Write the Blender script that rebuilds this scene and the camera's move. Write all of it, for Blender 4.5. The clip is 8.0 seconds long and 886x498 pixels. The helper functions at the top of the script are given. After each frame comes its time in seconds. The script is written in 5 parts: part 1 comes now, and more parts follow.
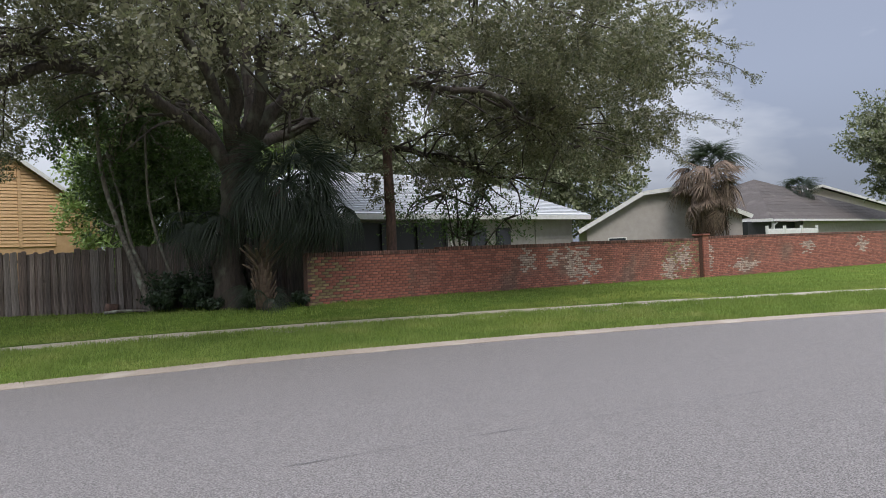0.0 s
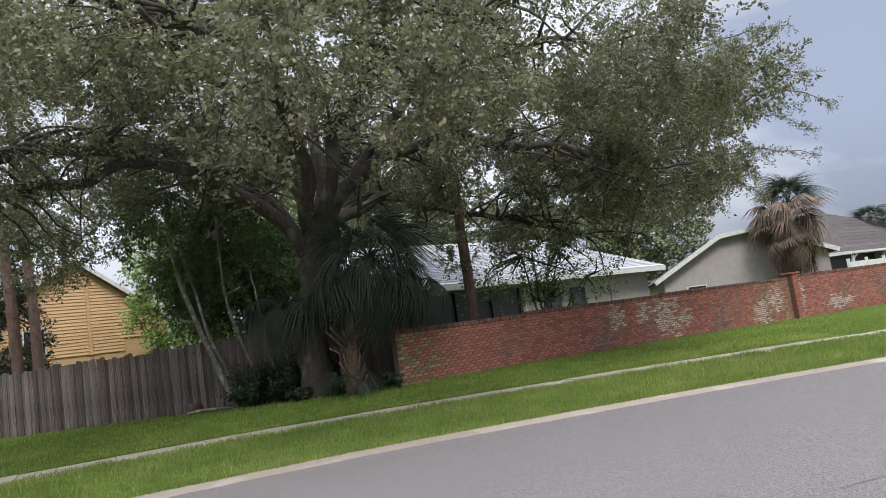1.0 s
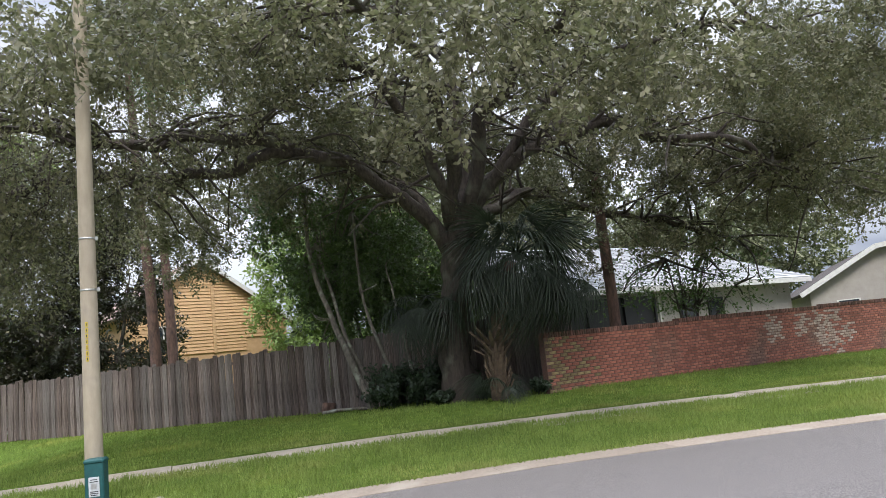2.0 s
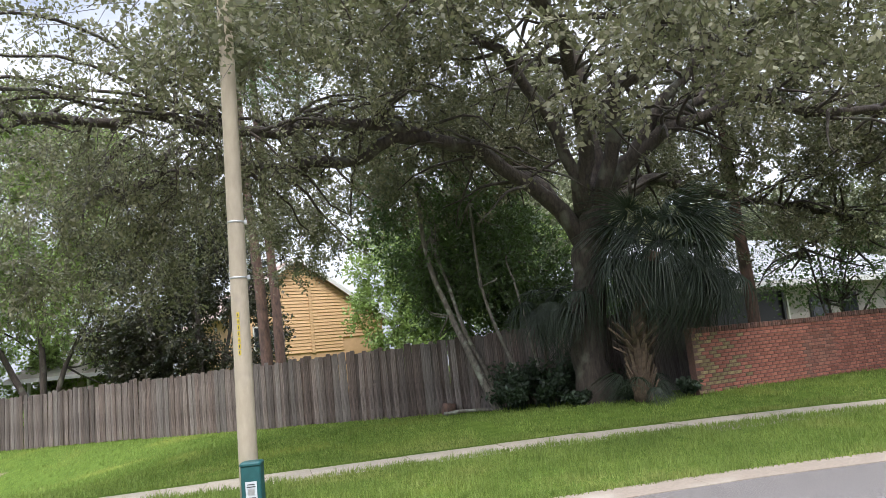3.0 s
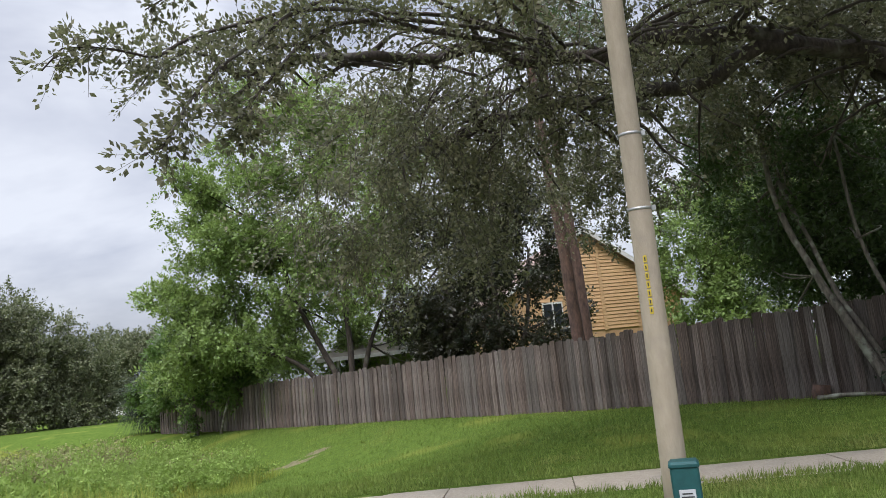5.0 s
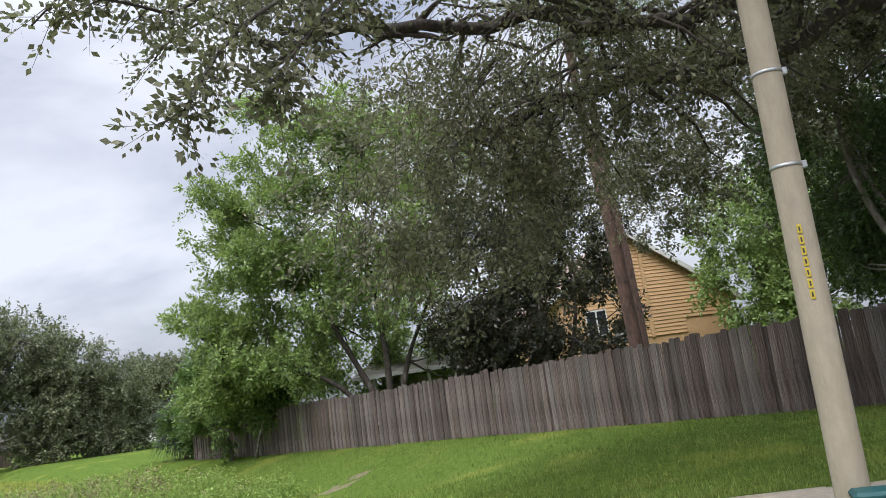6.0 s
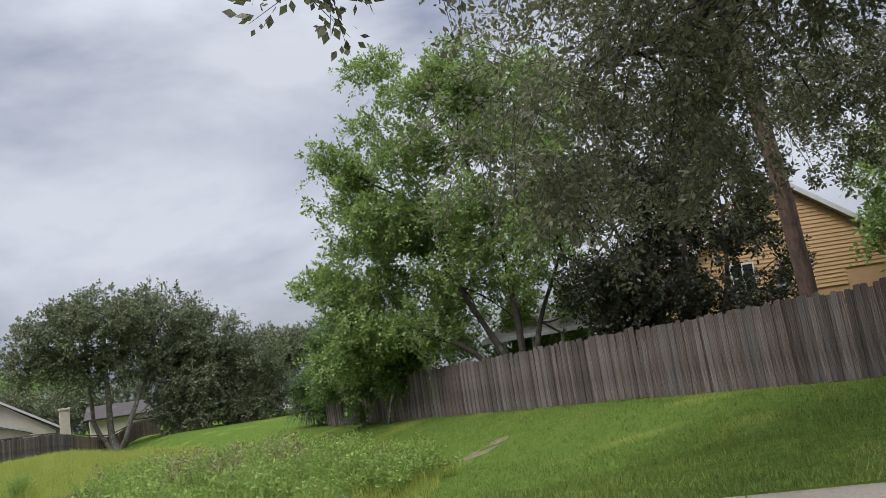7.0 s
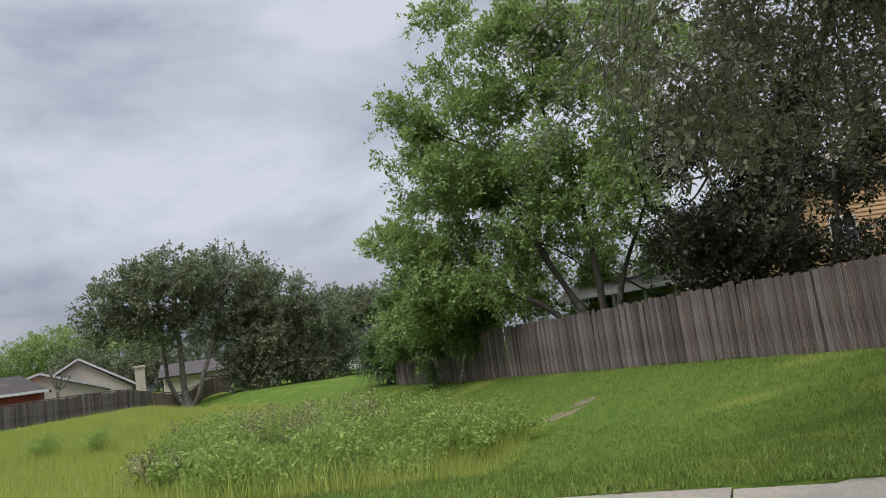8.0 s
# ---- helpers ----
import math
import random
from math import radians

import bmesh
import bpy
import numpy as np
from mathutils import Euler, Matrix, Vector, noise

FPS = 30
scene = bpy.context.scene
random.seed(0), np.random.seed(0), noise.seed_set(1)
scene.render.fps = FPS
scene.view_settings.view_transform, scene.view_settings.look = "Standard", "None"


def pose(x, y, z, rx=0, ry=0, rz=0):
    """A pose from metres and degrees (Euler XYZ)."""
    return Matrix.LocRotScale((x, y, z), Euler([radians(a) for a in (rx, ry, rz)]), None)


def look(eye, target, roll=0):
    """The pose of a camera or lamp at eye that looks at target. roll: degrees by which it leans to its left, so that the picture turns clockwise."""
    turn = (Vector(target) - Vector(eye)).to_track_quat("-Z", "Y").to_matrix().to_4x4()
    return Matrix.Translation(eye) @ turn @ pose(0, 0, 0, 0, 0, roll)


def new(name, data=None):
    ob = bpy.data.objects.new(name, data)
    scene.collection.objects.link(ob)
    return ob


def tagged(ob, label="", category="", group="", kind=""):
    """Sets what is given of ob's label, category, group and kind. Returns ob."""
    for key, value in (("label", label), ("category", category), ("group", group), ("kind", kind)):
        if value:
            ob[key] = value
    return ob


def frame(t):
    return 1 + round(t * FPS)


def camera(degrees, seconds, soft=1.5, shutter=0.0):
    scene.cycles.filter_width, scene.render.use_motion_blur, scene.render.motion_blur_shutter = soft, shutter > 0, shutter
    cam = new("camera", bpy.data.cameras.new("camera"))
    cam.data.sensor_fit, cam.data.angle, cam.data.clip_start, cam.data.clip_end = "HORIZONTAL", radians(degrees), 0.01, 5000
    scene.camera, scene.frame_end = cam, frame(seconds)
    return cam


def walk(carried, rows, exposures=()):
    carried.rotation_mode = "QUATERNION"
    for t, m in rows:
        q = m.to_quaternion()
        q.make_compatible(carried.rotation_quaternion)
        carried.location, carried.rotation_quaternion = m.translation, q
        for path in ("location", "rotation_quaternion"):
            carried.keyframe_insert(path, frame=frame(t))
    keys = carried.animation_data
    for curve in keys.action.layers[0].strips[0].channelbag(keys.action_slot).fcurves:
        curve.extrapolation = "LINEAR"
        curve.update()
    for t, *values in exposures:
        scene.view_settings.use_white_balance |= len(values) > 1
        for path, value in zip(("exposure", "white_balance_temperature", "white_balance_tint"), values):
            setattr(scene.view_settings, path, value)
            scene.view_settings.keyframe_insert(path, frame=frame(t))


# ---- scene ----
cam = camera(61.2, 8.0, soft=0.7)
METRES, EYE, TILT, LEAN, TURN = 12.0, 1.6, -2.0, 0.0, -29.5
ROWS = [
    (0.0, 0.0, 0.0, 0.0, 0.13, 2.23, 3.35),
    (0.5, -0.0421, 0.0466, 0.0058, 5.07, 5.43, 4.21),
    (1.0, -0.092, 0.0857, 0.0045, 4.12, 8.15, 8.7),
    (1.5, -0.1453, 0.1249, 0.0008, 8.67, 9.27, 7.71),
    (3.0, -0.3246, 0.2284, 0.0099, 17.02, 10.8, 6.28),
    (3.5, -0.3787, 0.2582, 0.0156, 27.17, 10.9, 5.53),
    (4.0, -0.4357, 0.2899, 0.0183, 36.83, 11.66, 4.72),
    (4.5, -0.4832, 0.3225, 0.0177, 36.67, 11.03, 5.47),
    (6.0, -0.6246, 0.4253, 0.0273, 39.11, 12.88, 7.22),
    (6.5, -0.6838, 0.4511, 0.0273, 43.78, 12.88, 8.35),
    (7.0, -0.7353, 0.4781, 0.0252, 48.12, 11.64, 7.78),
    (7.5, -0.7906, 0.4955, 0.0241, 52.09, 9.99, 6.96),
    (8.0, -0.844, 0.5125, 0.0235, 52.7, 9.4, 7.23),
]
walk(cam, [(t, pose(0, 0, EYE, TILT, LEAN) @ pose(0, 0, 0, 0, 0, TURN) @ pose(METRES * x, METRES * y, METRES * z, 90 + pitch, roll, yaw)) for t, x, y, z, yaw, pitch, roll in ROWS],
     exposures=[(0.0, 0.44), (0.5, 0.58), (1.0, 0.66), (1.5, 0.74), (3.0, 1.2), (3.5, 1.1), (4.0, 0.48), (4.5, 0.49), (6.0, 0.62), (6.5, 0.2), (7.0, 0.22), (8.0, 0.16)])

# ---- world, sun, exposure ----
SUN_EL, SUN_AZ = radians(52), radians(200)
world = bpy.data.worlds.new("world")
scene.world = world
world.use_nodes = True
wn, wl = world.node_tree.nodes, world.node_tree.links
wn.clear()
w_out = wn.new("ShaderNodeOutputWorld")
w_bg = wn.new("ShaderNodeBackground")
w_bg.inputs["Strength"].default_value = 0.88
w_sky = wn.new("ShaderNodeTexSky")
w_sky.sky_type, w_sky.sun_disc = "NISHITA", False
w_sky.sun_elevation, w_sky.sun_rotation = SUN_EL, SUN_AZ
w_gain = wn.new("ShaderNodeVectorMath")
w_gain.operation = "SCALE"
w_gain.inputs["Scale"].default_value = 0.10
wl.new(w_sky.outputs[0], w_gain.inputs[0])
w_co = wn.new("ShaderNodeTexCoord")
w_map = wn.new("ShaderNodeMapping")
w_map.inputs["Scale"].default_value = (1.0, 1.0, 2.6)
wl.new(w_co.outputs["Generated"], w_map.inputs[0])
w_n1 = wn.new("ShaderNodeTexNoise")
w_n1.inputs["Scale"].default_value = 1.7
w_n1.inputs["Detail"].default_value = 6
w_n1.inputs["Roughness"].default_value = 0.53
w_n1.inputs["Distortion"].default_value = 0.25
wl.new(w_map.outputs[0], w_n1.inputs["Vector"])
w_ramp = wn.new("ShaderNodeValToRGB")
w_ramp.color_ramp.elements[0].position, w_ramp.color_ramp.elements[0].color = 0.41, (0.32, 0.36, 0.475, 1)
w_ramp.color_ramp.elements[1].position, w_ramp.color_ramp.elements[1].color = 0.59, (0.69, 0.72, 0.805, 1)
e = w_ramp.color_ramp.elements.new(0.5)
e.color = (0.535, 0.565, 0.66, 1)
wl.new(w_n1.outputs[0], w_ramp.inputs[0])
w_mix = wn.new("ShaderNodeMix")
w_mix.data_type = "RGBA"
w_mix.inputs["Factor"].default_value = 0.9
wl.new(w_gain.outputs[0], w_mix.inputs["A"])
wl.new(w_ramp.outputs[0], w_mix.inputs["B"])
# an overcast sky is about three times as bright overhead as near the horizon
w_sep = wn.new("ShaderNodeSeparateXYZ")
wl.new(w_co.outputs["Generated"], w_sep.inputs[0])
w_up = wn.new("ShaderNodeMapRange")
w_up.interpolation_type = "SMOOTHSTEP"
for key, value in (("From Min", 0.42), ("From Max", 0.95), ("To Min", 1.0), ("To Max", 4.4)):
    w_up.inputs[key].default_value = value
wl.new(w_sep.outputs["Z"], w_up.inputs["Value"])
w_zen = wn.new("ShaderNodeVectorMath")
w_zen.operation = "SCALE"
wl.new(w_mix.outputs["Result"], w_zen.inputs[0])
w_low = wn.new("ShaderNodeMapRange")
w_low.interpolation_type = "SMOOTHSTEP"
for key, value in (("From Min", 0.0), ("From Max", 0.22), ("To Min", 0.62), ("To Max", 1.0)):
    w_low.inputs[key].default_value = value
wl.new(w_sep.outputs["Z"], w_low.inputs["Value"])
w_fac = wn.new("ShaderNodeMath")
w_fac.operation = "MULTIPLY"
wl.new(w_up.outputs[0], w_fac.inputs[0])
wl.new(w_low.outputs[0], w_fac.inputs[1])
wl.new(w_fac.outputs[0], w_zen.inputs["Scale"])
wl.new(w_zen.outputs[0], w_bg.inputs["Color"])
wl.new(w_bg.outputs[0], w_out.inputs[0])

sun = new("sun", bpy.data.lights.new("sun", "SUN"))
sun.data.energy, sun.data.angle, sun.data.color = 1.5, radians(20), (1.0, 0.96, 0.9)
sun.matrix_world = look((0, 0, 60), (60 * math.cos(SUN_EL) * -math.sin(SUN_AZ), 60 * math.cos(SUN_EL) * -math.cos(SUN_AZ), 60 - 60 * math.sin(SUN_EL)))


# ---- materials ----
def material(name, base, dark=None, scale=8.0, rough=0.8, bump=0.2, bump_scale=60.0, metal=0.0, island=0.0, objrand=0.0, stretch=(1, 1, 1), trans=None, spots=None, spot_scale=0.6, spot_at=0.55, spec=0.5, lo=0.32, hi=0.68):
    """A two-scale procedural surface: grain between two colours, large stains, fine relief, variation by piece."""
    m = bpy.data.materials.new(name)
    m.use_nodes = True
    n, l = m.node_tree.nodes, m.node_tree.links
    p = n["Principled BSDF"]
    p.inputs["Roughness"].default_value, p.inputs["Metallic"].default_value = rough, metal
    p.inputs["Specular IOR Level"].default_value = spec
    dark = dark or tuple(c * 0.65 for c in base)
    co = n.new("ShaderNodeTexCoord")
    mp = n.new("ShaderNodeMapping")
    mp.inputs["Scale"].default_value = stretch
    l.new(co.outputs["Object"], mp.inputs[0])
    ns = n.new("ShaderNodeTexNoise")
    ns.inputs["Scale"].default_value, ns.inputs["Detail"].default_value, ns.inputs["Roughness"].default_value = scale, 6, 0.65
    l.new(mp.outputs[0], ns.inputs["Vector"])
    rp = n.new("ShaderNodeValToRGB")
    rp.color_ramp.elements[0].position, rp.color_ramp.elements[0].color = lo, (*dark, 1)
    rp.color_ramp.elements[1].position, rp.color_ramp.elements[1].color = hi, (*base, 1)
    l.new(ns.outputs[0], rp.inputs[0])
    col = rp.outputs[0]
    if spots:
        n2 = n.new("ShaderNodeTexNoise")
        n2.inputs["Scale"].default_value, n2.inputs["Detail"].default_value = spot_scale, 5
        l.new(co.outputs["Object"], n2.inputs["Vector"])
        r2 = n.new("ShaderNodeMapRange")
        r2.inputs["From Min"].default_value, r2.inputs["From Max"].default_value = spot_at, spot_at + 0.14
        l.new(n2.outputs[0], r2.inputs["Value"])
        mx = n.new("ShaderNodeMix")
        mx.data_type = "RGBA"
        l.new(r2.outputs[0], mx.inputs["Factor"])
        l.new(col, mx.inputs["A"])
        mx.inputs["B"].default_value = (*spots, 1)
        col = mx.outputs["Result"]
    for amount, node, socket in ((island, "ShaderNodeNewGeometry", "Random Per Island"), (objrand, "ShaderNodeObjectInfo", "Random")):
        if amount:
            g = n.new(node)
            mr = n.new("ShaderNodeMapRange")
            mr.inputs["To Min"].default_value, mr.inputs["To Max"].default_value = 1 - amount, 1 + amount
            l.new(g.outputs[socket], mr.inputs["Value"])
            hv = n.new("ShaderNodeHueSaturation")
            l.new(mr.outputs[0], hv.inputs["Value"])
            l.new(col, hv.inputs["Color"])
            col = hv.outputs[0]
    l.new(col, p.inputs["Base Color"])
    if bump:
        nb = n.new("ShaderNodeTexNoise")
        nb.inputs["Scale"].default_value, nb.inputs["Detail"].default_value = bump_scale, 4
        l.new(mp.outputs[0], nb.inputs["Vector"])
        b = n.new("ShaderNodeBump")
        b.inputs["Strength"].default_value, b.inputs["Distance"].default_value = bump, 0.02
        l.new(nb.outputs[0], b.inputs["Height"])
        l.new(b.outputs[0], p.inputs["Normal"])
    if trans:
        t = n.new("ShaderNodeBsdfTranslucent")
        t.inputs["Color"].default_value = (*trans, 1)
        ad = n.new("ShaderNodeMixShader")
        ad.inputs[0].default_value = 0.35
        l.new(p.outputs[0], ad.inputs[1])
        l.new(t.outputs[0], ad.inputs[2])
        l.new(ad.outputs[0], n["Material Output"].inputs[0])
    return m


M_ASPHALT = material("asphalt", (0.31, 0.282, 0.263), (0.10, 0.09, 0.084), 75, 0.9, 1.0, 110, lo=0.40, hi=0.62)
M_CRACK = material("filled_crack", (0.17, 0.16, 0.155), (0.10, 0.094, 0.09), 40, 0.9, 0.5, 90)
M_CONCRETE = material("concrete", (0.43, 0.375, 0.30), (0.31, 0.265, 0.21), 25, 0.9, 0.3, 120, spots=(0.30, 0.27, 0.22), spot_scale=1.3, objrand=0.08)
M_KERB = material("kerb_concrete", (0.35, 0.29, 0.23), (0.26, 0.21, 0.17), 25, 0.9, 0.3, 120, spots=(0.38, 0.33, 0.27), spot_scale=1.3, objrand=0.1)
M_SOIL = material("lawn_soil", (0.125, 0.18, 0.036), (0.06, 0.10, 0.02), 5, 0.95, 0.8, 40, spots=(0.18, 0.205, 0.045), spot_scale=0.35, spec=0.0)
M_GRASS = material("grass_blade", (0.25, 0.315, 0.088), (0.135, 0.195, 0.052), 0.9, 0.6, 0, island=0.45, trans=(0.22, 0.30, 0.05), spec=0.12, spots=(0.29, 0.305, 0.105), spot_scale=0.45, spot_at=0.56)
M_TALLGRASS = material("tall_grass", (0.48, 0.48, 0.14), (0.30, 0.36, 0.09), 0.7, 0.6, 0, island=0.35, trans=(0.36, 0.40, 0.06), spec=0.12)
M_TWIG = material("twig_bark", (0.10, 0.085, 0.07), (0.05, 0.042, 0.035), 6, 0.9, 0, island=0.3)
M_WEED = material("weed_leaf", (0.33, 0.43, 0.13), (0.20, 0.28, 0.075), 2, 0.75, 0, island=0.45, trans=(0.30, 0.42, 0.09), spec=0.1)
M_DRYWEED = material("dry_weed", (0.30, 0.275, 0.12), (0.21, 0.215, 0.085), 2, 0.8, 0, island=0.4)
M_OAK = material("oak_leaf", (0.235, 0.223, 0.14), (0.11, 0.108, 0.07), 0.8, 0.42, 0, island=0.65, trans=(0.18, 0.20, 0.09), spec=0.3)
M_LIGHTLEAF = material("light_green_leaf", (0.28, 0.37, 0.135), (0.16, 0.23, 0.08), 0.8, 0.45, 0, island=0.6, trans=(0.32, 0.43, 0.11), spec=0.25)
M_MAGNOLIA = material("magnolia_leaf", (0.035, 0.05, 0.03), (0.05, 0.035, 0.022), 1.5, 0.3, 0, island=0.5, trans=(0.05, 0.06, 0.02), spec=0.45)
M_DARKLEAF = material("shade_leaf", (0.09, 0.135, 0.055), (0.042, 0.07, 0.03), 1.2, 0.45, 0, island=0.6, trans=(0.12, 0.20, 0.04))
# darker copy of the shade leaf: deep shade below the oak put into its colour
M_UNDERSHADE = material("shaded_undergrowth_leaf", (0.05, 0.075, 0.045), (0.025, 0.04, 0.025), 1.2, 0.5, 0, island=0.6, trans=(0.05, 0.09, 0.03))
# paler than the near oak leaf: haze of distance mixed into the leaf colour
M_FARHAZE = material("hazed_far_leaf", (0.29, 0.30, 0.185), (0.16, 0.175, 0.105), 0.5, 0.6, 0, island=0.5, trans=(0.10, 0.13, 0.05), spec=0.2)
M_MIDLEAF = material("shrub_leaf", (0.13, 0.21, 0.06), (0.07, 0.125, 0.035), 0.8, 0.45, 0, island=0.55, trans=(0.16, 0.26, 0.05))
M_BARK = material("oak_bark", (0.085, 0.068, 0.056), (0.03, 0.024, 0.02), 14, 0.95, 1.0, 30, stretch=(1, 1, 0.25), spots=(0.13, 0.13, 0.10), spot_scale=2)
M_PINEBARK = material("pine_bark", (0.17, 0.10, 0.075), (0.06, 0.04, 0.035), 12, 0.95, 1.0, 22, stretch=(1, 1, 0.35))
M_SLIMBARK = material("pale_bark", (0.21, 0.185, 0.15), (0.07, 0.06, 0.05), 16, 0.9, 0.6, 30, stretch=(1, 1, 0.3), spots=(0.30, 0.31, 0.25), spot_scale=4)
M_FENCE = material("weathered_board", (0.25, 0.20, 0.178), (0.06, 0.045, 0.039), 7, 0.95, 0.9, 40, objrand=0.4, stretch=(9, 9, 0.35), spots=(0.10, 0.085, 0.075), spot_scale=1.4, spot_at=0.58, lo=0.36, hi=0.68)
M_FENCEGREY = material("silvered_board", (0.275, 0.235, 0.215), (0.08, 0.065, 0.058), 7, 0.95, 0.9, 40, objrand=0.25, stretch=(9, 9, 0.35), lo=0.34, hi=0.70)
M_FENCERED = material("brown_board", (0.215, 0.16, 0.138), (0.055, 0.04, 0.034), 7, 0.95, 0.9, 40, objrand=0.3, stretch=(9, 9, 0.35), lo=0.38, hi=0.66)
M_FENCENEW = material("tan_board", (0.30, 0.215, 0.16), (0.13, 0.09, 0.07), 7, 0.95, 0.6, 40, objrand=0.25, stretch=(9, 9, 0.35))
M_BRICK = material("red_brick", (0.38, 0.145, 0.10), (0.23, 0.08, 0.058), 9, 0.9, 0.5, 80, objrand=0.22, spots=(0.30, 0.16, 0.11), spot_scale=1.2)
M_BRICKSTUFF = material("red_brick_far", (0.38, 0.145, 0.10), (0.23, 0.08, 0.058), 9, 0.9, 0.5, 80, island=0.3, spots=(0.22, 0.12, 0.09), spot_scale=0.5, spot_at=0.55)
M_LIMED = material("limed_brick", (0.50, 0.43, 0.37), (0.32, 0.19, 0.145), 9, 0.95, 0.5, 80, island=0.25)
M_LICHEN = material("lichened_brick", (0.30, 0.25, 0.12), (0.16, 0.10, 0.06), 10, 0.95, 0.5, 80, island=0.3, objrand=0.3)
M_CAP = material("dark_cap_brick", (0.20, 0.095, 0.07), (0.09, 0.055, 0.045), 10, 0.95, 0.5, 80, island=0.4)
M_MORTAR = material("mortar", (0.17, 0.095, 0.075), (0.10, 0.06, 0.048), 20, 0.95, 0.5, 90)
M_POLE = material("pole_concrete", (0.42, 0.36, 0.27), (0.32, 0.27, 0.20), 7, 0.85, 0.3, 70, stretch=(1, 1, 0.3), spots=(0.30, 0.26, 0.21), spot_scale=2.2, spot_at=0.58)
M_BOX = material("teal_plastic", (0.010, 0.085, 0.085), (0.006, 0.06, 0.062), 10, 0.55, 0.1, 60)
M_LABEL = material("white_label", (0.55, 0.57, 0.58), (0.42, 0.44, 0.46), 30, 0.6, 0)
M_YELLOW = material("yellow_tag", (0.55, 0.42, 0.04), (0.45, 0.33, 0.03), 30, 0.6, 0)
M_BLACK = material("black_mark", (0.03, 0.03, 0.03), (0.02, 0.02, 0.02), 30, 0.6, 0)
M_STEEL = material("steel_band", (0.55, 0.55, 0.53), (0.4, 0.4, 0.4), 30, 0.4, 0, metal=0.8)
M_SIDING = material("orange_siding", (0.60, 0.385, 0.205), (0.50, 0.31, 0.155), 3, 0.8, 0.1, 60, objrand=0.05, stretch=(0.4, 0.4, 3))
M_STUCCO_O = material("tan_stucco", (0.56, 0.36, 0.20), (0.48, 0.30, 0.16), 4, 0.9, 0.3, 90)
M_TRIM = material("white_trim", (0.66, 0.65, 0.62), (0.54, 0.53, 0.50), 6, 0.7, 0.1, 60)
M_ROOFPINK = material("pinkish_shingle", (0.36, 0.25, 0.21), (0.26, 0.18, 0.15), 20, 0.9, 0.5, 60)
M_METALROOF = material("white_metal_roof", (0.56, 0.57, 0.58), (0.44, 0.455, 0.47), 2, 0.45, 0.05, 30, objrand=0.05)
M_GREYWALL = material("grey_stucco", (0.40, 0.365, 0.335), (0.33, 0.30, 0.275), 3, 0.9, 0.3, 90)
M_BEIGEWALL = material("beige_stucco", (0.42, 0.375, 0.33), (0.35, 0.31, 0.27), 3, 0.9, 0.3, 90)
M_CREAM = material("cream_stucco", (0.72, 0.64, 0.52), (0.62, 0.55, 0.44), 3, 0.9, 0.3, 90)
M_BROWNROOF = material("brown_shingle", (0.085, 0.07, 0.062), (0.05, 0.041, 0.037), 14, 0.95, 0.6, 50, objrand=0.2, spots=(0.10, 0.085, 0.075), spot_scale=0.8)
# near-black: insect screen on the brown-roofed house, painted porch shade on the white-roofed one
M_SCREENSHADE = material("dark_screen_and_shade", (0.018, 0.018, 0.02), (0.012, 0.012, 0.013), 20, 0.5, 0.1, 90)
M_GLASS = material("dark_window_glass", (0.03, 0.035, 0.04), (0.02, 0.024, 0.03), 4, 0.08, 0)
M_FROND = material("palm_frond", (0.045, 0.062, 0.042), (0.02, 0.03, 0.021), 3, 0.5, 0, island=0.5, trans=(0.05, 0.075, 0.03))
M_DEADFROND = material("dead_frond", (0.22, 0.16, 0.115), (0.09, 0.062, 0.045), 4, 0.9, 0, island=0.4)
M_BOOT = material("palm_boot", (0.20, 0.145, 0.10), (0.08, 0.056, 0.04), 9, 0.95, 0.6, 40, objrand=0.35)
M_DIRT = material("bare_dirt", (0.25, 0.19, 0.12), (0.11, 0.11, 0.045), 6, 0.95, 0.6, 60)
M_RED = material("red_paint", (0.32, 0.06, 0.045), (0.24, 0.045, 0.035), 5, 0.8, 0.2, 60)


# ---- the lie of the land ----
def smooth(v, a=0.0, b=1.0):
    v = min(1.0, max(0.0, (v - a) / (b - a)))
    return v * v * (3 - 2 * v)


def kerb_y(x):
    if x < 0:
        return 12.05 + 0.04 * max(x, -60)
    u = min(max(0.0, x - 3), 15.0)
    return 12.05 - 0.1 * u - 0.0085 * u * u - 0.355 * max(0.0, x - 18)


def fence_y(x):
    return 25.0 - 0.822 * x


def land(x, y):
    """Height of the ground."""
    s = y - kerb_y(x)
    if s < 0:
        return 0.03 - 0.03 * min(1.0, -s / 4)
    walk_z = 0.05 + 0.15 * smooth(s, 0.1, 3.6)
    if s < 4.8:
        return walk_z
    d = (25.0 - (0.822 * x + y)) / 1.2945
    zf = min(0.45, max(-0.25, 0.33 + 0.014 * x))
    zr = max(0.12, 0.50 - 0.018 * (x - 6))
    top = zf + (zr - zf) * smooth(x, 2, 8)
    z = walk_z + (top - walk_z) * smooth(s, 4.9, 7.0 if x > 2 else 9.0)
    swale = 0.95 * smooth(-x, 1, 12) * smooth(d, 0.1, 4.6) * (1 - smooth(d, 16, 34)) * smooth(s, 5.2, 10)
    z -= swale * (1 - smooth(-x, 28, 44) * smooth(d, 4, 10))
    z += 0.5 * smooth(-x, 18, 46) * smooth(y, 22, 46)
    z += 0.03 * noise.noise((x * 0.4, y * 0.4, 0)) * smooth(s, 5, 7)
    return z


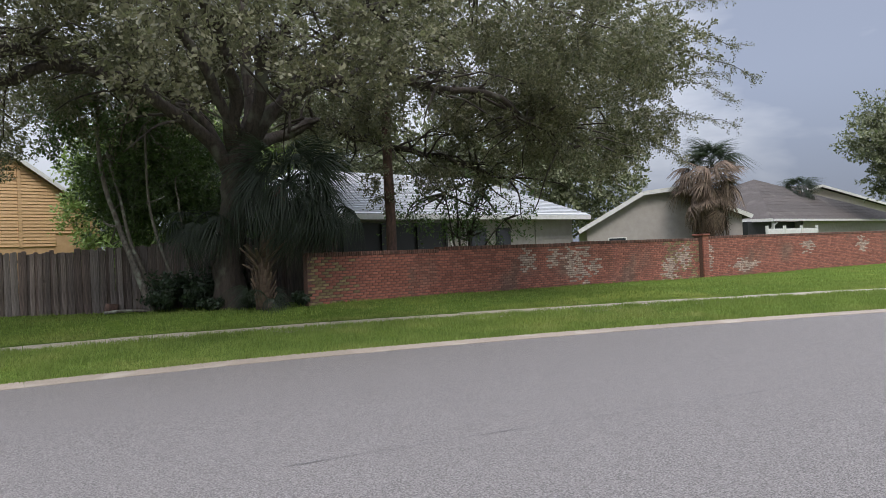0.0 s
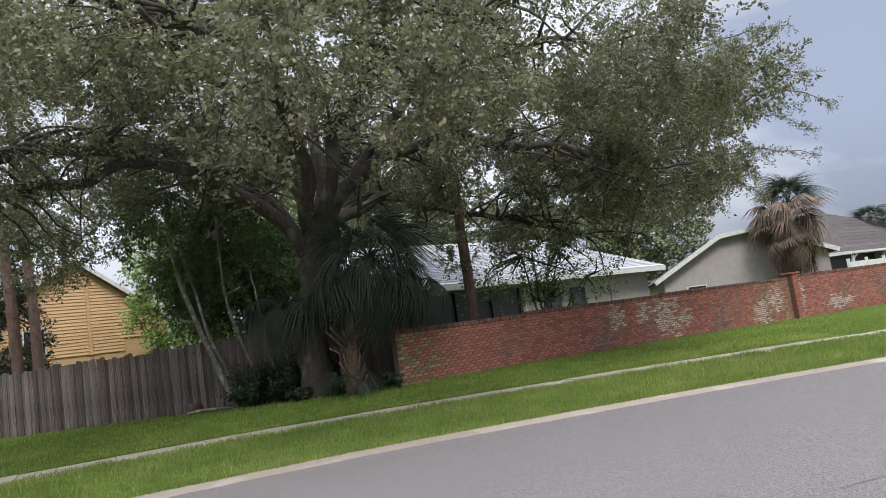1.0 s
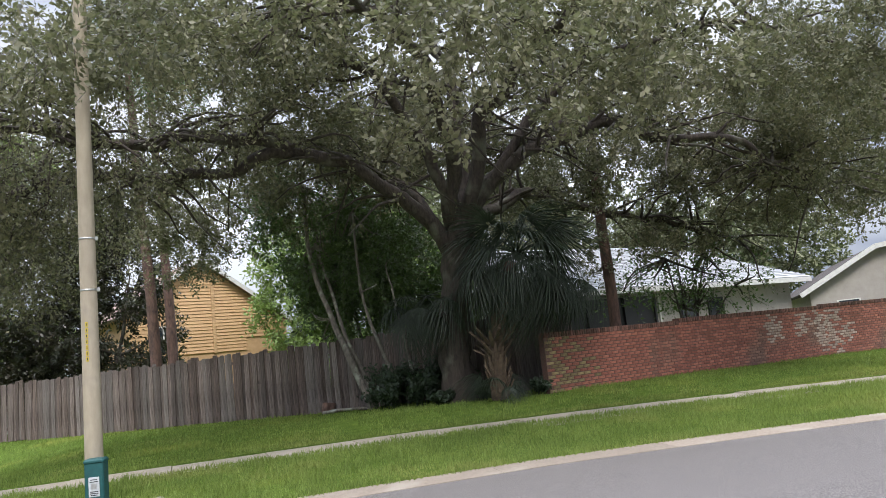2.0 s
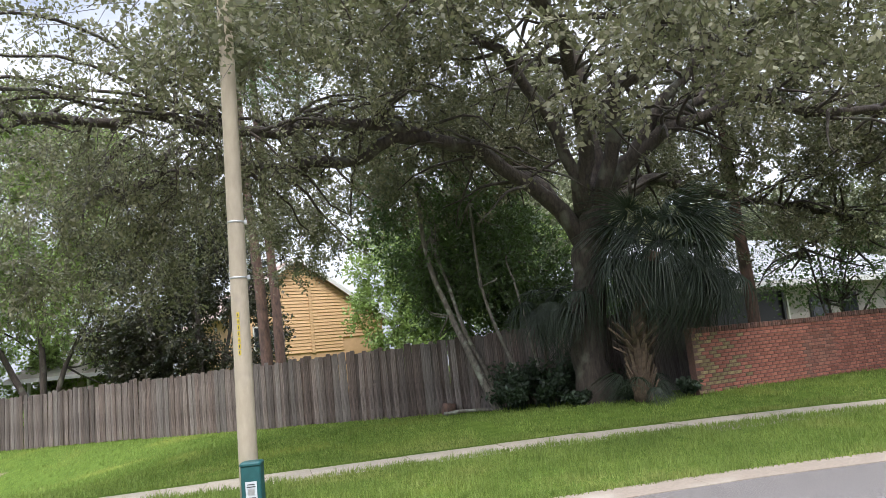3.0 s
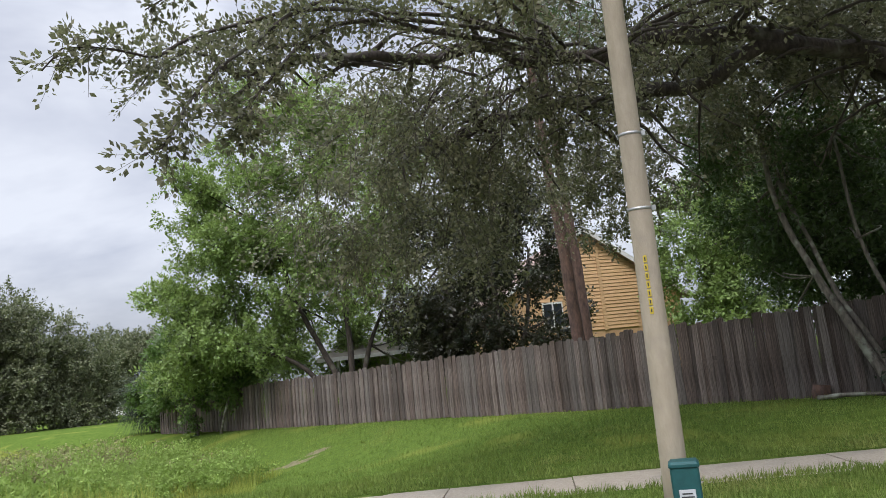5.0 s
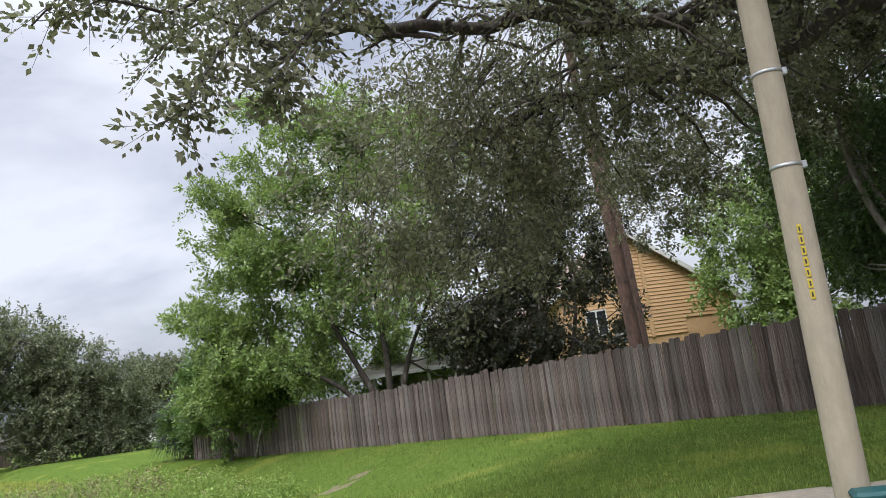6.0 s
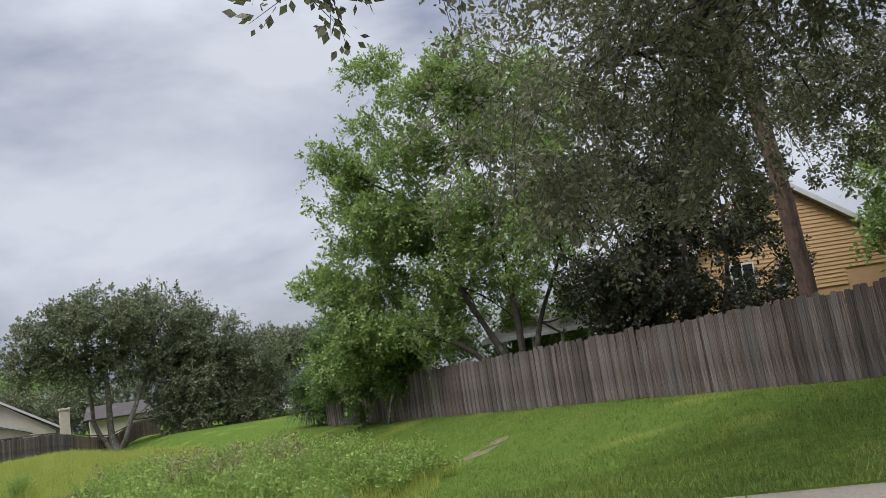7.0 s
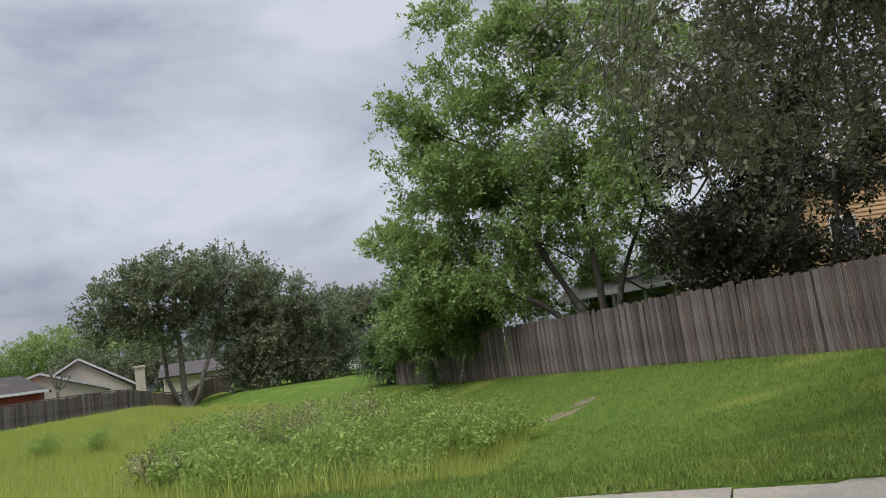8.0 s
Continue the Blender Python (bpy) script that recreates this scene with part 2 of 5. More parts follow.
# ---- building helpers ----
def part(name, bm, mat, parent=None, label=""):
    me = bpy.data.meshes.new(name)
    bm.to_mesh(me)
    bm.free()
    me.materials.append(mat)
    ob = new(name, me)
    ob.parent = parent
    return tagged(ob, label)


def mesh_part(name, verts, faces, mat, parent=None, label=""):
    me = bpy.data.meshes.new(name)
    me.from_pydata(verts, [], faces)
    me.materials.append(mat)
    ob = new(name, me)
    ob.parent = parent
    return tagged(ob, label)


def quads_part(name, co, mat, parent=None, label="", sides=4):
    """One mesh from an array of separate faces: co is (n, sides, 3)."""
    n = len(co)
    me = bpy.data.meshes.new(name)
    me.vertices.add(n * sides)
    me.vertices.foreach_set("co", co.astype(np.float32).ravel())
    me.loops.add(n * sides)
    me.loops.foreach_set("vertex_index", np.arange(n * sides, dtype=np.int32))
    me.polygons.add(n)
    me.polygons.foreach_set("loop_start", np.arange(0, n * sides, sides, dtype=np.int32))
    me.update(calc_edges=True)
    me.materials.append(mat)
    ob = new(name, me)
    ob.parent = parent
    return tagged(ob, label)


def empty(name, at, label, category, group="", kind="", rz=0.0):
    ob = new(name)
    ob.matrix_world = pose(*at, 0, 0, rz)
    return tagged(ob, label, category, group, kind)


def box(bm, x0, x1, y0, y1, z0, z1, bevel=0.0):
    vs = [bm.verts.new((x, y, z)) for x in (x0, x1) for y in (y0, y1) for z in (z0, z1)]
    fs = [bm.faces.new([vs[i] for i in f]) for f in ((0, 1, 3, 2), (4, 6, 7, 5), (0, 4, 5, 1), (2, 3, 7, 6), (0, 2, 6, 4), (1, 5, 7, 3))]
    if bevel:
        bmesh.ops.bevel(bm, geom=list({e for f in fs for e in f.edges}), offset=bevel, segments=1, affect="EDGES")
    return bm


def tube(path, radii, sides=10, wobble=0.0, seed=1):
    """A tapered, slightly uneven tube along a path."""
    bm = bmesh.new()
    rings = []
    n = len(path)
    for i, p in enumerate(path):
        p = Vector(p)
        d = (Vector(path[min(i + 1, n - 1)]) - Vector(path[max(i - 1, 0)])).normalized()
        u = d.orthogonal().normalized() if i == 0 else (u - d * u.dot(d)).normalized()
        v = d.cross(u)
        ring = []
        for k in range(sides):
            a = 2 * math.pi * k / sides
            r = radii[i] * (1 + wobble * noise.noise((math.cos(a) * 2 + seed, math.sin(a) * 2, i * 0.7 + seed)))
            ring.append(bm.verts.new(p + (u * math.cos(a) + v * math.sin(a)) * r))
        rings.append(ring)
    for a, b in zip(rings, rings[1:]):
        for k in range(sides):
            bm.faces.new((a[k], a[(k + 1) % sides], b[(k + 1) % sides], b[k])).smooth = True
    bm.faces.new(rings[0][::-1])
    bm.faces.new(rings[-1])
    return bm


def curve_path(points, steps=6, jitter=0.0, seed=0):
    """A smooth path through points (Catmull-Rom), slightly crooked."""
    P = [Vector(p) for p in points]
    P = [P[0] * 2 - P[1]] + P + [P[-1] * 2 - P[-2]]
    out = []
    for i in range(1, len(P) - 2):
        for k in range(steps):
            t = k / steps
            a, b, c, d = P[i - 1], P[i], P[i + 1], P[i + 2]
            q = 0.5 * ((2 * b) + (c - a) * t + (2 * a - 5 * b + 4 * c - d) * t * t + (3 * b - a - 3 * c + d) * t ** 3)
            q = q + jitter * noise.noise_vector(q * 0.9 + Vector((seed * 3.1, 0, 0)))
            out.append(q)
    out.append(P[-2])
    return out


def taper(n, r0, r1, flare=0.0):
    return [r0 + (r1 - r0) * (i / (n - 1)) + flare * max(0, 1 - i / (0.18 * n)) ** 2 for i in range(n)]


def sprays(rng, pts, dirs, length, per, size, droop=0.35, aspect=0.42, stray=0.6):
    """Leafy twigs: returns leaf faces and thin three-sided twig faces. Leaves stand along each twig, pointing outwards."""
    n = len(pts)
    d = dirs + rng.normal(0, stray, (n, 3))
    d /= np.linalg.norm(d, axis=1, keepdims=True)
    L = length * rng.uniform(0.55, 1.3, (n, 1))
    sag = np.zeros((n, 3))
    sag[:, 2] = -droop * L[:, 0] * rng.uniform(0.3, 1.4, n)
    t = rng.random((n, per, 1)) ** 0.75
    base = pts[:, None, :] + d[:, None, :] * (L[:, None, :] * t) + sag[:, None, :] * t ** 2
    side = rng.normal(0, 1, (n, per, 3))
    base = base + side * 0.05 * length ** 0.5
    ld = d[:, None, :] * 0.8 + side * 0.75 + np.array([0, 0, 0.1])
    ld /= np.linalg.norm(ld, axis=2, keepdims=True)
    face = dirs[:, None, :] * 0.55 + np.array([0, 0, 0.75]) + rng.normal(0, 0.5, (n, per, 3))
    w = np.cross(ld, face)
    w /= np.linalg.norm(w, axis=2, keepdims=True) + 1e-9
    S = size * rng.uniform(0.6, 1.4, (n, per, 1))
    leaf = np.stack([base, base + ld * S * 0.45 + w * S * aspect * 0.5, base + ld * S, base + ld * S * 0.45 - w * S * aspect * 0.5], axis=2).reshape(-1, 4, 3)
    u = np.cross(d, np.array([0.3, 0.2, 1.0]))
    u /= np.linalg.norm(u, axis=1, keepdims=True) + 1e-9
    v = np.cross(d, u)
    r = 0.0035 * length ** 0.5 / 0.7
    end = pts + d * L + sag
    tw = []
    for p, q, ra, rb in ((pts, end, r * 1.4, r * 0.5),):
        for k in range(3):
            a, b = 2.094 * k, 2.094 * (k + 1)
            ea, eb = u * math.cos(a) + v * math.sin(a), u * math.cos(b) + v * math.sin(b)
            tw.append(np.stack([p + ea * ra, p + eb * ra, q + eb * rb, q + ea * rb], axis=1))
    return leaf, np.concatenate(tw)


def leaves(rng, centres, spread, per, size, droop=0.0, flat=0.75, aspect=0.45):
    """Separate leaf faces in sprays round the given centres."""
    n = len(centres) * per
    c = np.repeat(centres, per, axis=0)
    off = rng.normal(0, 1, (n, 3))
    off *= (rng.random((n, 1)) ** 0.5) / np.linalg.norm(off, axis=1, keepdims=True)
    off[:, 2] *= flat
    sp = np.repeat(spread, per)[:, None] if np.ndim(spread) else spread
    c = c + off * sp
    d = rng.normal(0, 1, (n, 3)) + off * 1.2
    d[:, 2] -= droop
    d /= np.linalg.norm(d, axis=1, keepdims=True)
    s = rng.normal(0, 1, (n, 3))
    s[:, 2] *= 0.6
    s = np.cross(d, s)
    s /= np.linalg.norm(s, axis=1, keepdims=True) + 1e-9
    L = size * rng.uniform(0.65, 1.35, (n, 1))
    W = L * aspect
    return np.stack([c - d * L * 0.5, c + s * W * 0.5, c + d * L * 0.5, c - s * W * 0.5], axis=1)


def lobe_points(rng, lobes, density, hollow=0.45, holes=0.0, hole_scale=0.5):
    """Spray centres in the outer part of ellipsoid lobes, with gaps: lobes are (x, y, z, rx, ry, rz)."""
    out, ways = [], []
    for x, y, z, rx, ry, rz in lobes:
        k = int(density * (rx * ry * rz) ** (2 / 3) * 4)
        v = rng.normal(0, 1, (k, 3))
        v /= np.linalg.norm(v, axis=1, keepdims=True)
        r = hollow + (1 - hollow) * rng.random((k, 1)) ** 0.6
        v = v * r * np.array([rx, ry, rz]) + np.array([x, y, z])
        if holes:
            v = np.array([q for q in v if noise.noise(Vector(q) * hole_scale) > holes - 0.5])
        if len(v):
            out.append(v)
            w = (v - np.array([x, y, z])) / np.array([rx, ry, rz])
            ways.append(w / (np.linalg.norm(w, axis=1, keepdims=True) + 1e-6))
    return np.concatenate(out), np.concatenate(ways)


def clumps(lobes, n, size, keep, seed):
    """Breaks lobes into a smaller core and many clumps round it, for an uneven crown."""
    rng = np.random.default_rng(seed)
    out = []
    for x, y, z, rx, ry, rz in lobes:
        out.append((x, y, z, rx * keep, ry * keep, rz * keep))
        for k in range(n):
            v = rng.normal(0, 1, 3)
            v /= np.linalg.norm(v)
            q = size * rng.uniform(0.7, 1.3)
            out.append((x + v[0] * rx * 0.78, y + v[1] * ry * 0.78, z + v[2] * rz * 0.78, rx * q, ry * q, rz * q * 0.8))
    return out


# ---- ground, road, kerb, pavement ----
def axis(lo, hi, fine_lo, fine_hi, step):
    a = list(np.arange(fine_lo, fine_hi + 1e-6, step))
    g, p = step, fine_hi
    while p < hi:
        g *= 1.35
        p += g
        a.append(p)
    g, p = step, fine_lo
    while p > lo:
        g *= 1.35
        p -= g
        a.insert(0, p)
    return a


def build_ground():
    xs, ys = axis(-900, 900, -44, 40, 0.7), axis(-300, 1200, 9, 60, 0.7)
    verts = []
    for y in ys:
        for x in xs:
            s = y - kerb_y(x)
            verts.append((x, y, land(x, y) - (0.12 if s < 0.3 else 0.13 if 3.4 < s < 4.85 else 0.0)))
    w = len(xs)
    faces = [(j * w + i, j * w + i + 1, (j + 1) * w + i + 1, (j + 1) * w + i) for j in range(len(ys) - 1) for i in range(w - 1)]
    ob = mesh_part("ground", verts, faces, M_SOIL)
    for p in ob.data.polygons:
        p.use_smooth = True
    tagged(ob, "green mown lawn ground dipping into a grassy swale", "ground", kind="structure")


def strip(xs, off0, off1, z_add, thick=0.0):
    """A strip along the kerb line between two offsets from it."""
    verts, faces = [], []
    for x in xs:
        for o in (off0, off1):
            y = kerb_y(x) + o
            verts.append((x, y, land(x, y) + z_add))
    for i in range(len(xs) - 1):
        faces.append((2 * i, 2 * i + 2, 2 * i + 3, 2 * i + 1))
    if thick:
        n = len(verts)
        verts += [(x, y, z - thick) for x, y, z in verts]
        m = 2 * (len(xs) - 1)
        for i in range(len(xs) - 1):
            faces.append((2 * i, n + 2 * i, n + 2 * i + 2, 2 * i + 2))
            faces.append((2 * i + 1, 2 * i + 3, n + 2 * i + 3, n + 2 * i + 1))
        faces.append((0, 1, n + 1, n))
        faces.append((m, n + m, n + m + 1, m + 1))
    return verts, faces


def build_road():
    xs = [x * 1.0 for x in range(-160, 121)]
    verts, faces = [], []
    offs = (-22, -16, -12, -8, -5, -3, -1.5, -0.6, 0.02)
    for x in xs:
        for o in offs:
            y = kerb_y(x) + o
            verts.append((x, y, land(x, y - 0.03) + 0.004))
    w = len(offs)
    faces = [(j * w + i, (j + 1) * w + i, (j + 1) * w + i + 1, j * w + i + 1) for j in range(len(xs) - 1) for i in range(w - 1)]
    ob = mesh_part("road", verts, faces, M_ASPHALT)
    for p in ob.data.polygons:
        p.use_smooth = True
    tagged(ob, "worn grey asphalt road surface with fine aggregate", "road", kind="structure")
    kerb = empty("kerb", (0, kerb_y(0), 0), "pale flush concrete kerb edging the asphalt road", "kerb", kind="structure")
    for k in range(-20, 16):
        xs = [k * 2.4 + 2.392 * i / 4 for i in range(5)]
        v, f = strip(xs, -0.31, 0.14, 0.012, 0.2)
        v = [(x, y - kerb_y(0), z) for x, y, z in v]
        mesh_part("kerb_stone", v, f, M_KERB, kerb)
    walk_path = empty("pavement", (0, kerb_y(0) + 4, 0), "pale concrete pavement slabs between two lawns", "pavement", kind="structure")
    for k in range(-26, 22):
        xs = [k * 1.55 + 1.536 * i / 3 for i in range(4)]
        v, f = strip(xs, 3.45, 4.8, -0.03, 0.12)
        v = [(x, y - kerb_y(0) - 4, z + 0.006 * math.sin(k * 2.3)) for x, y, z in v]
        mesh_part("slab", v, f, M_CONCRETE, walk_path)


def build_crack():
    """A thin filled crack wandering along the asphalt."""
    bm = bmesh.new()
    prev = None
    for k in range(56):
        x = 1.7 + k * 0.11
        y = 5.86 - 0.08 * (x - 0.4) + 0.05 * noise.noise((x * 0.9, 3.0, 0)) + 0.018 * noise.noise((x * 7, 0, 1))
        w = 0.002 + 0.005 * max(0.0, 0.5 + noise.noise((x * 2.3, 8.0, 0)))
        z = land(x, y - 0.03) + 0.009
        ring = (bm.verts.new((x, y - w, z)), bm.verts.new((x, y + w, z)))
        if prev:
            bm.faces.new((prev[0], ring[0], ring[1], prev[1]))
        prev = ring
    tagged(part("road_crack", bm, M_CRACK), "thin dark crack wandering along the grey asphalt", "crack", kind="structure")


build_ground()
build_road()
build_crack()


# ---- timber fence ----
def board_mesh(name, w, h, ear, t=0.018):
    bm = bmesh.new()
    prof = [(-w / 2, 0), (w / 2, 0), (w / 2, h - ear), (w / 2 - ear * 0.8, h), (-w / 2 + ear * 0.8, h), (-w / 2, h - ear)]
    a = [bm.verts.new((x, -t / 2, z)) for x, z in prof]
    b = [bm.verts.new((x, t / 2, z)) for x, z in prof]
    bm.faces.new(a)
    bm.faces.new(b[::-1])
    for i in range(6):
        j = (i + 1) % 6
        bm.faces.new((a[j], a[i], b[i], b[j]))
    me = bpy.data.meshes.new(name)
    bm.to_mesh(me)
    bm.free()
    return me


def build_fence(name, p0, p1, label, height=1.84, width=0.1235, seed=3, limit=300, back=1, mats=(M_FENCE, M_FENCE, M_FENCEGREY, M_FENCE, M_FENCERED, M_FENCE, M_FENCEGREY, M_FENCERED)):
    rng = random.Random(seed)
    p0, p1 = Vector(p0), Vector(p1)
    run = (p1 - p0)
    n = min(limit, int(run.length / width))
    rz = math.degrees(math.atan2(run.y, run.x))
    fence = empty(name, (p0.x, p0.y, 0), label, "fence", rz=rz)
    kinds = [board_mesh("board", width * f, height * g, 0.03) for f, g in ((1.18, 1), (1.24, 0.985), (1.16, 1.012), (1.2, 0.97), (1.26, 1.02), (1.17, 0.978), (1.2, 0.992), (1.18, 1.006))]
    for me, mat in zip(kinds, mats):
        me.materials.append(mat)
    for i in range(n):
        u = (i + 0.5) * run.length / n
        w = p0 + run * (u / run.length)
        ob = new("board", rng.choice(kinds))
        ob.parent = fence
        ob.matrix_basis = pose(u, (0.013 if i % 2 else -0.013) + rng.uniform(-0.007, 0.007), land(w.x, w.y) + 0.04 * noise.noise((u * 0.3, 0, seed)) + rng.gauss(0, 0.012), rng.gauss(0, 0.3), rng.gauss(0, 0.55), rng.gauss(0, 1.0))
    for k in (0.35, 0.95, 1.55):
        for j in range(int(run.length / 2.4)):
            a, b = j * 2.4, min((j + 1) * 2.4, run.length)
            wa, wb = p0 + run * (a / run.length), p0 + run * (b / run.length)
            za, zb = land(wa.x, wa.y) + k, land(wb.x, wb.y) + k
            v = [(x, y, z + dz) for x, z in ((a, za), (b - 0.01, zb)) for y in (back * 0.018, back * 0.056) for dz in (0, 0.089)]
            mesh_part("rail", v, [(0, 1, 3, 2), (4, 6, 7, 5), (0, 4, 5, 1), (2, 3, 7, 6), (0, 2, 6, 4), (1, 5, 7, 3)], M_FENCE, fence)
    return fence


build_fence("timber_fence", (7.4, fence_y(7.4), 0), (-22.4, fence_y(-22.4), 0), "weathered grey-brown dog-eared timber privacy fence on the lawn", back=-1)
build_fence("timber_fence", (-51.3, 34.0, 0), (-53.9, 60.0, 0), "weathered grey-brown timber fence beyond the tall grass", height=1.52, seed=9, width=0.15)
build_fence("timber_fence", (-53.9, 60.0, 0), (-56.8, 74.0, 0), "newer tan timber fence behind the far oak", height=1.5, seed=8, width=0.15, mats=(M_FENCENEW,) * 8)


# ---- brick garden wall ----
def brick_mesh(w, h, t, bev=0.005):
    bm = bmesh.new()
    box(bm, -w / 2, w / 2, -t / 2, t / 2, -h / 2, h / 2, bev)
    me = bpy.data.meshes.new("brick")
    bm.to_mesh(me)
    bm.free()
    return me


WALL = [((6.3, 18.3), (10.9, 19.67), 1.80), ((10.9, 19.67), (17.7, 21.6), 1.86), ((17.7, 21.6), (26.0, 23.25), 1.90), ((26.4, 23.3), (46.0, 25.1), 1.97)]


# stained patches: section, place along it, half width, height, half height
PATCHES = [(1, 4.2, 0.5, 1.3, 0.5), (1, 5.7, 0.6, 1.35, 0.4), (1, 6.8, 0.45, 1.0, 0.95), (2, 0.25, 0.75, 1.05, 0.95), (2, 1.1, 0.5, 1.0, 0.4), (2, 6.1, 0.75, 0.65, 0.6), (2, 7.3, 0.7, 1.1, 0.6), (3, 0.3, 0.35, 1.0, 0.9), (3, 3.0, 1.3, 0.62, 0.35), (3, 8.4, 0.8, 1.3, 0.4), (3, 14.0, 0.8, 1.3, 0.5)]


def build_brick_wall():
    rng = random.Random(5)
    CH, BL = 0.077, 0.225
    kept = 0
    for si, ((x0, y0), (x1, y1), top) in enumerate(WALL):
        run = math.hypot(x1 - x0, y1 - y0)
        rz = math.degrees(math.atan2(y1 - y0, x1 - x0))
        wall = empty("garden_wall", (x0, y0, 0), "weathered red brick garden wall with soldier-course cap", "wall", group="garden wall sections", rz=rz)
        base = min(land(x0, y0), land(x1, y1)) - 0.15
        bm = bmesh.new()
        box(bm, 0, run, -0.085, 0.085, base, top - 0.11)
        part("mortar_core", bm, M_MORTAR, wall)
        bmesh_b = brick_mesh(BL - 0.016, CH - 0.017, 0.05)
        cap_b = brick_mesh(0.064, 0.11, 0.225)
        bmesh_b.materials.append(M_BRICK)
        lich_b = bmesh_b.copy()
        lich_b.materials[0] = M_LICHEN
        cap_b.materials.append(M_BRICK)
        rows = int((top - 0.11 - base) / CH)
        src = np.array([v.co[:] for v in bmesh_b.vertices])
        fsrc = [tuple(p.vertices) for p in bmesh_b.polygons]
        vs, fs = [], []
        lime, lich, caps = ([], []), ([], []), ([], [])
        csrc = np.array([v.co[:] for v in cap_b.vertices])
        for r in range(rows):
            z = top - 0.11 - (r + 0.5) * CH
            off = (r % 2) * BL / 2
            for k in range(int(run / BL) + 1):
                u = k * BL + off
                if (u < BL / 2 and (si == 0 or r % 2)) or u > run + 0.02:
                    continue
                if z + CH < land(x0 + (x1 - x0) * u / run, y0 + (y1 - y0) * u / run):
                    continue
                if si == 0 and kept < 290 and u < 3.6:
                    ob = new("brick", bmesh_b)
                    ob.parent = wall
                    if u < 1.7 and rng.random() < 0.75 - 0.4 * u:
                        ob.data = lich_b
                    ob.matrix_basis = pose(u, -0.068 + rng.uniform(-0.004, 0.003), z, 0, 0, rng.uniform(-0.8, 0.8))
                    kept += 1
                else:
                    q = max((1 - ((u - pu) / pw) ** 2 - ((z - pz) / ph) ** 2) for ps, pu, pw, pz, ph in PATCHES if ps == si) if si else -1
                    v_to, f_to = (lime if rng.random() < q * 0.95 + 0.02 else (lich if si == 2 and u > 5.6 and rng.random() < 0.4 else (vs, fs)))
                    f_to += [tuple(i + len(v_to) for i in f) for f in fsrc]
                    d = np.array([u, -0.068 + rng.uniform(-0.004, 0.004), z])
                    v_to += [tuple(q) for q in src + d]
        for k in range(int(run / 0.076)):
            caps[1].extend(tuple(i + len(caps[0]) for i in f) for f in fsrc)
            caps[0].extend(tuple(q) for q in csrc + np.array([k * 0.076 + 0.038, rng.uniform(-0.006, 0.006), top - 0.055 + rng.uniform(-0.004, 0.004)]))
        for nm, (v, f), mat, lb in (("brickwork", (vs, fs), M_BRICKSTUFF, ""), ("limed_brickwork", lime, M_LIMED, "white lime-stained bricks"), ("lichened_brickwork", lich, M_LICHEN, "yellowish lichened bricks"), ("cap_course", caps, M_CAP, "dark soldier course of bricks")):
            if v:
                tagged(mesh_part(nm, v, f, mat, wall, lb), kind="stuff")
    pillar = empty("brick_pillar", (26.2, 23.2, 0), "red brick wall pillar with a projecting brick cap", "pillar", rz=8)
    bm = bmesh.new()
    box(bm, -0.19, 0.19, -0.24, 0.2, 0.0, 1.98)
    part("mortar_core", bm, M_MORTAR, pillar)
    for r in range(26):
        z = 0.04 + r * CH
        for k in range(2):
            bm = bmesh.new()
            cx = (-0.105 + k * 0.21) if r % 2 else (-0.155 if k == 0 else 0.055)
            w = 0.2 if r % 2 else (0.1 if k == 0 else 0.295)
            box(bm, cx - w / 2, cx + w / 2, -0.262, -0.2, z - 0.032, z + 0.032, 0.005)
            part("brick", bm, M_BRICK, pillar)
    bm = bmesh.new()
    box(bm, -0.26, 0.26, -0.32, 0.26, 2.0, 2.075, 0.01)
    part("cap", bm, M_BRICK, pillar)


build_brick_wall()


# ---- houses ----
def slab_between(a, b, c, d, t):
    """A sloping slab with its top at four corners, t thick."""
    v = [Vector(p) for p in (a, b, c, d)]
    n = (v[1] - v[0]).cross(v[3] - v[0]).normalized()
    n = n if n.z > 0 else -n
    w = v + [p - n * t for p in v]
    return [tuple(p) for p in w], [(0, 1, 2, 3), (7, 6, 5, 4), (0, 4, 5, 1), (1, 5, 6, 2), (2, 6, 7, 3), (3, 7, 4, 0)]


def prism(pts, y0, y1):
    """A solid with a profile in x, z carried from y0 to y1."""
    n = len(pts)
    v = [(x, y0, z) for x, z in pts] + [(x, y1, z) for x, z in pts]
    f = [tuple(range(n)), tuple(range(2 * n - 1, n - 1, -1))] + [((i + 1) % n, i, n + i, n + (i + 1) % n) for i in range(n)]
    return v, f


def beam(a, b, w, h):
    """A board from a to b, h high and w deep across."""
    a, b = Vector(a), Vector(b)
    d = (b - a).normalized()
    s = d.cross(Vector((0, 0, 1))).normalized() * w / 2
    u = s.cross(d).normalized() * h / 2
    v = [tuple(p + i * s + j * u) for p in (a, b) for i in (-1, 1) for j in (-1, 1)]
    return v, [(0, 1, 3, 2), (4, 6, 7, 5), (0, 4, 5, 1), (2, 3, 7, 6), (0, 2, 6, 4), (1, 5, 7, 3)]


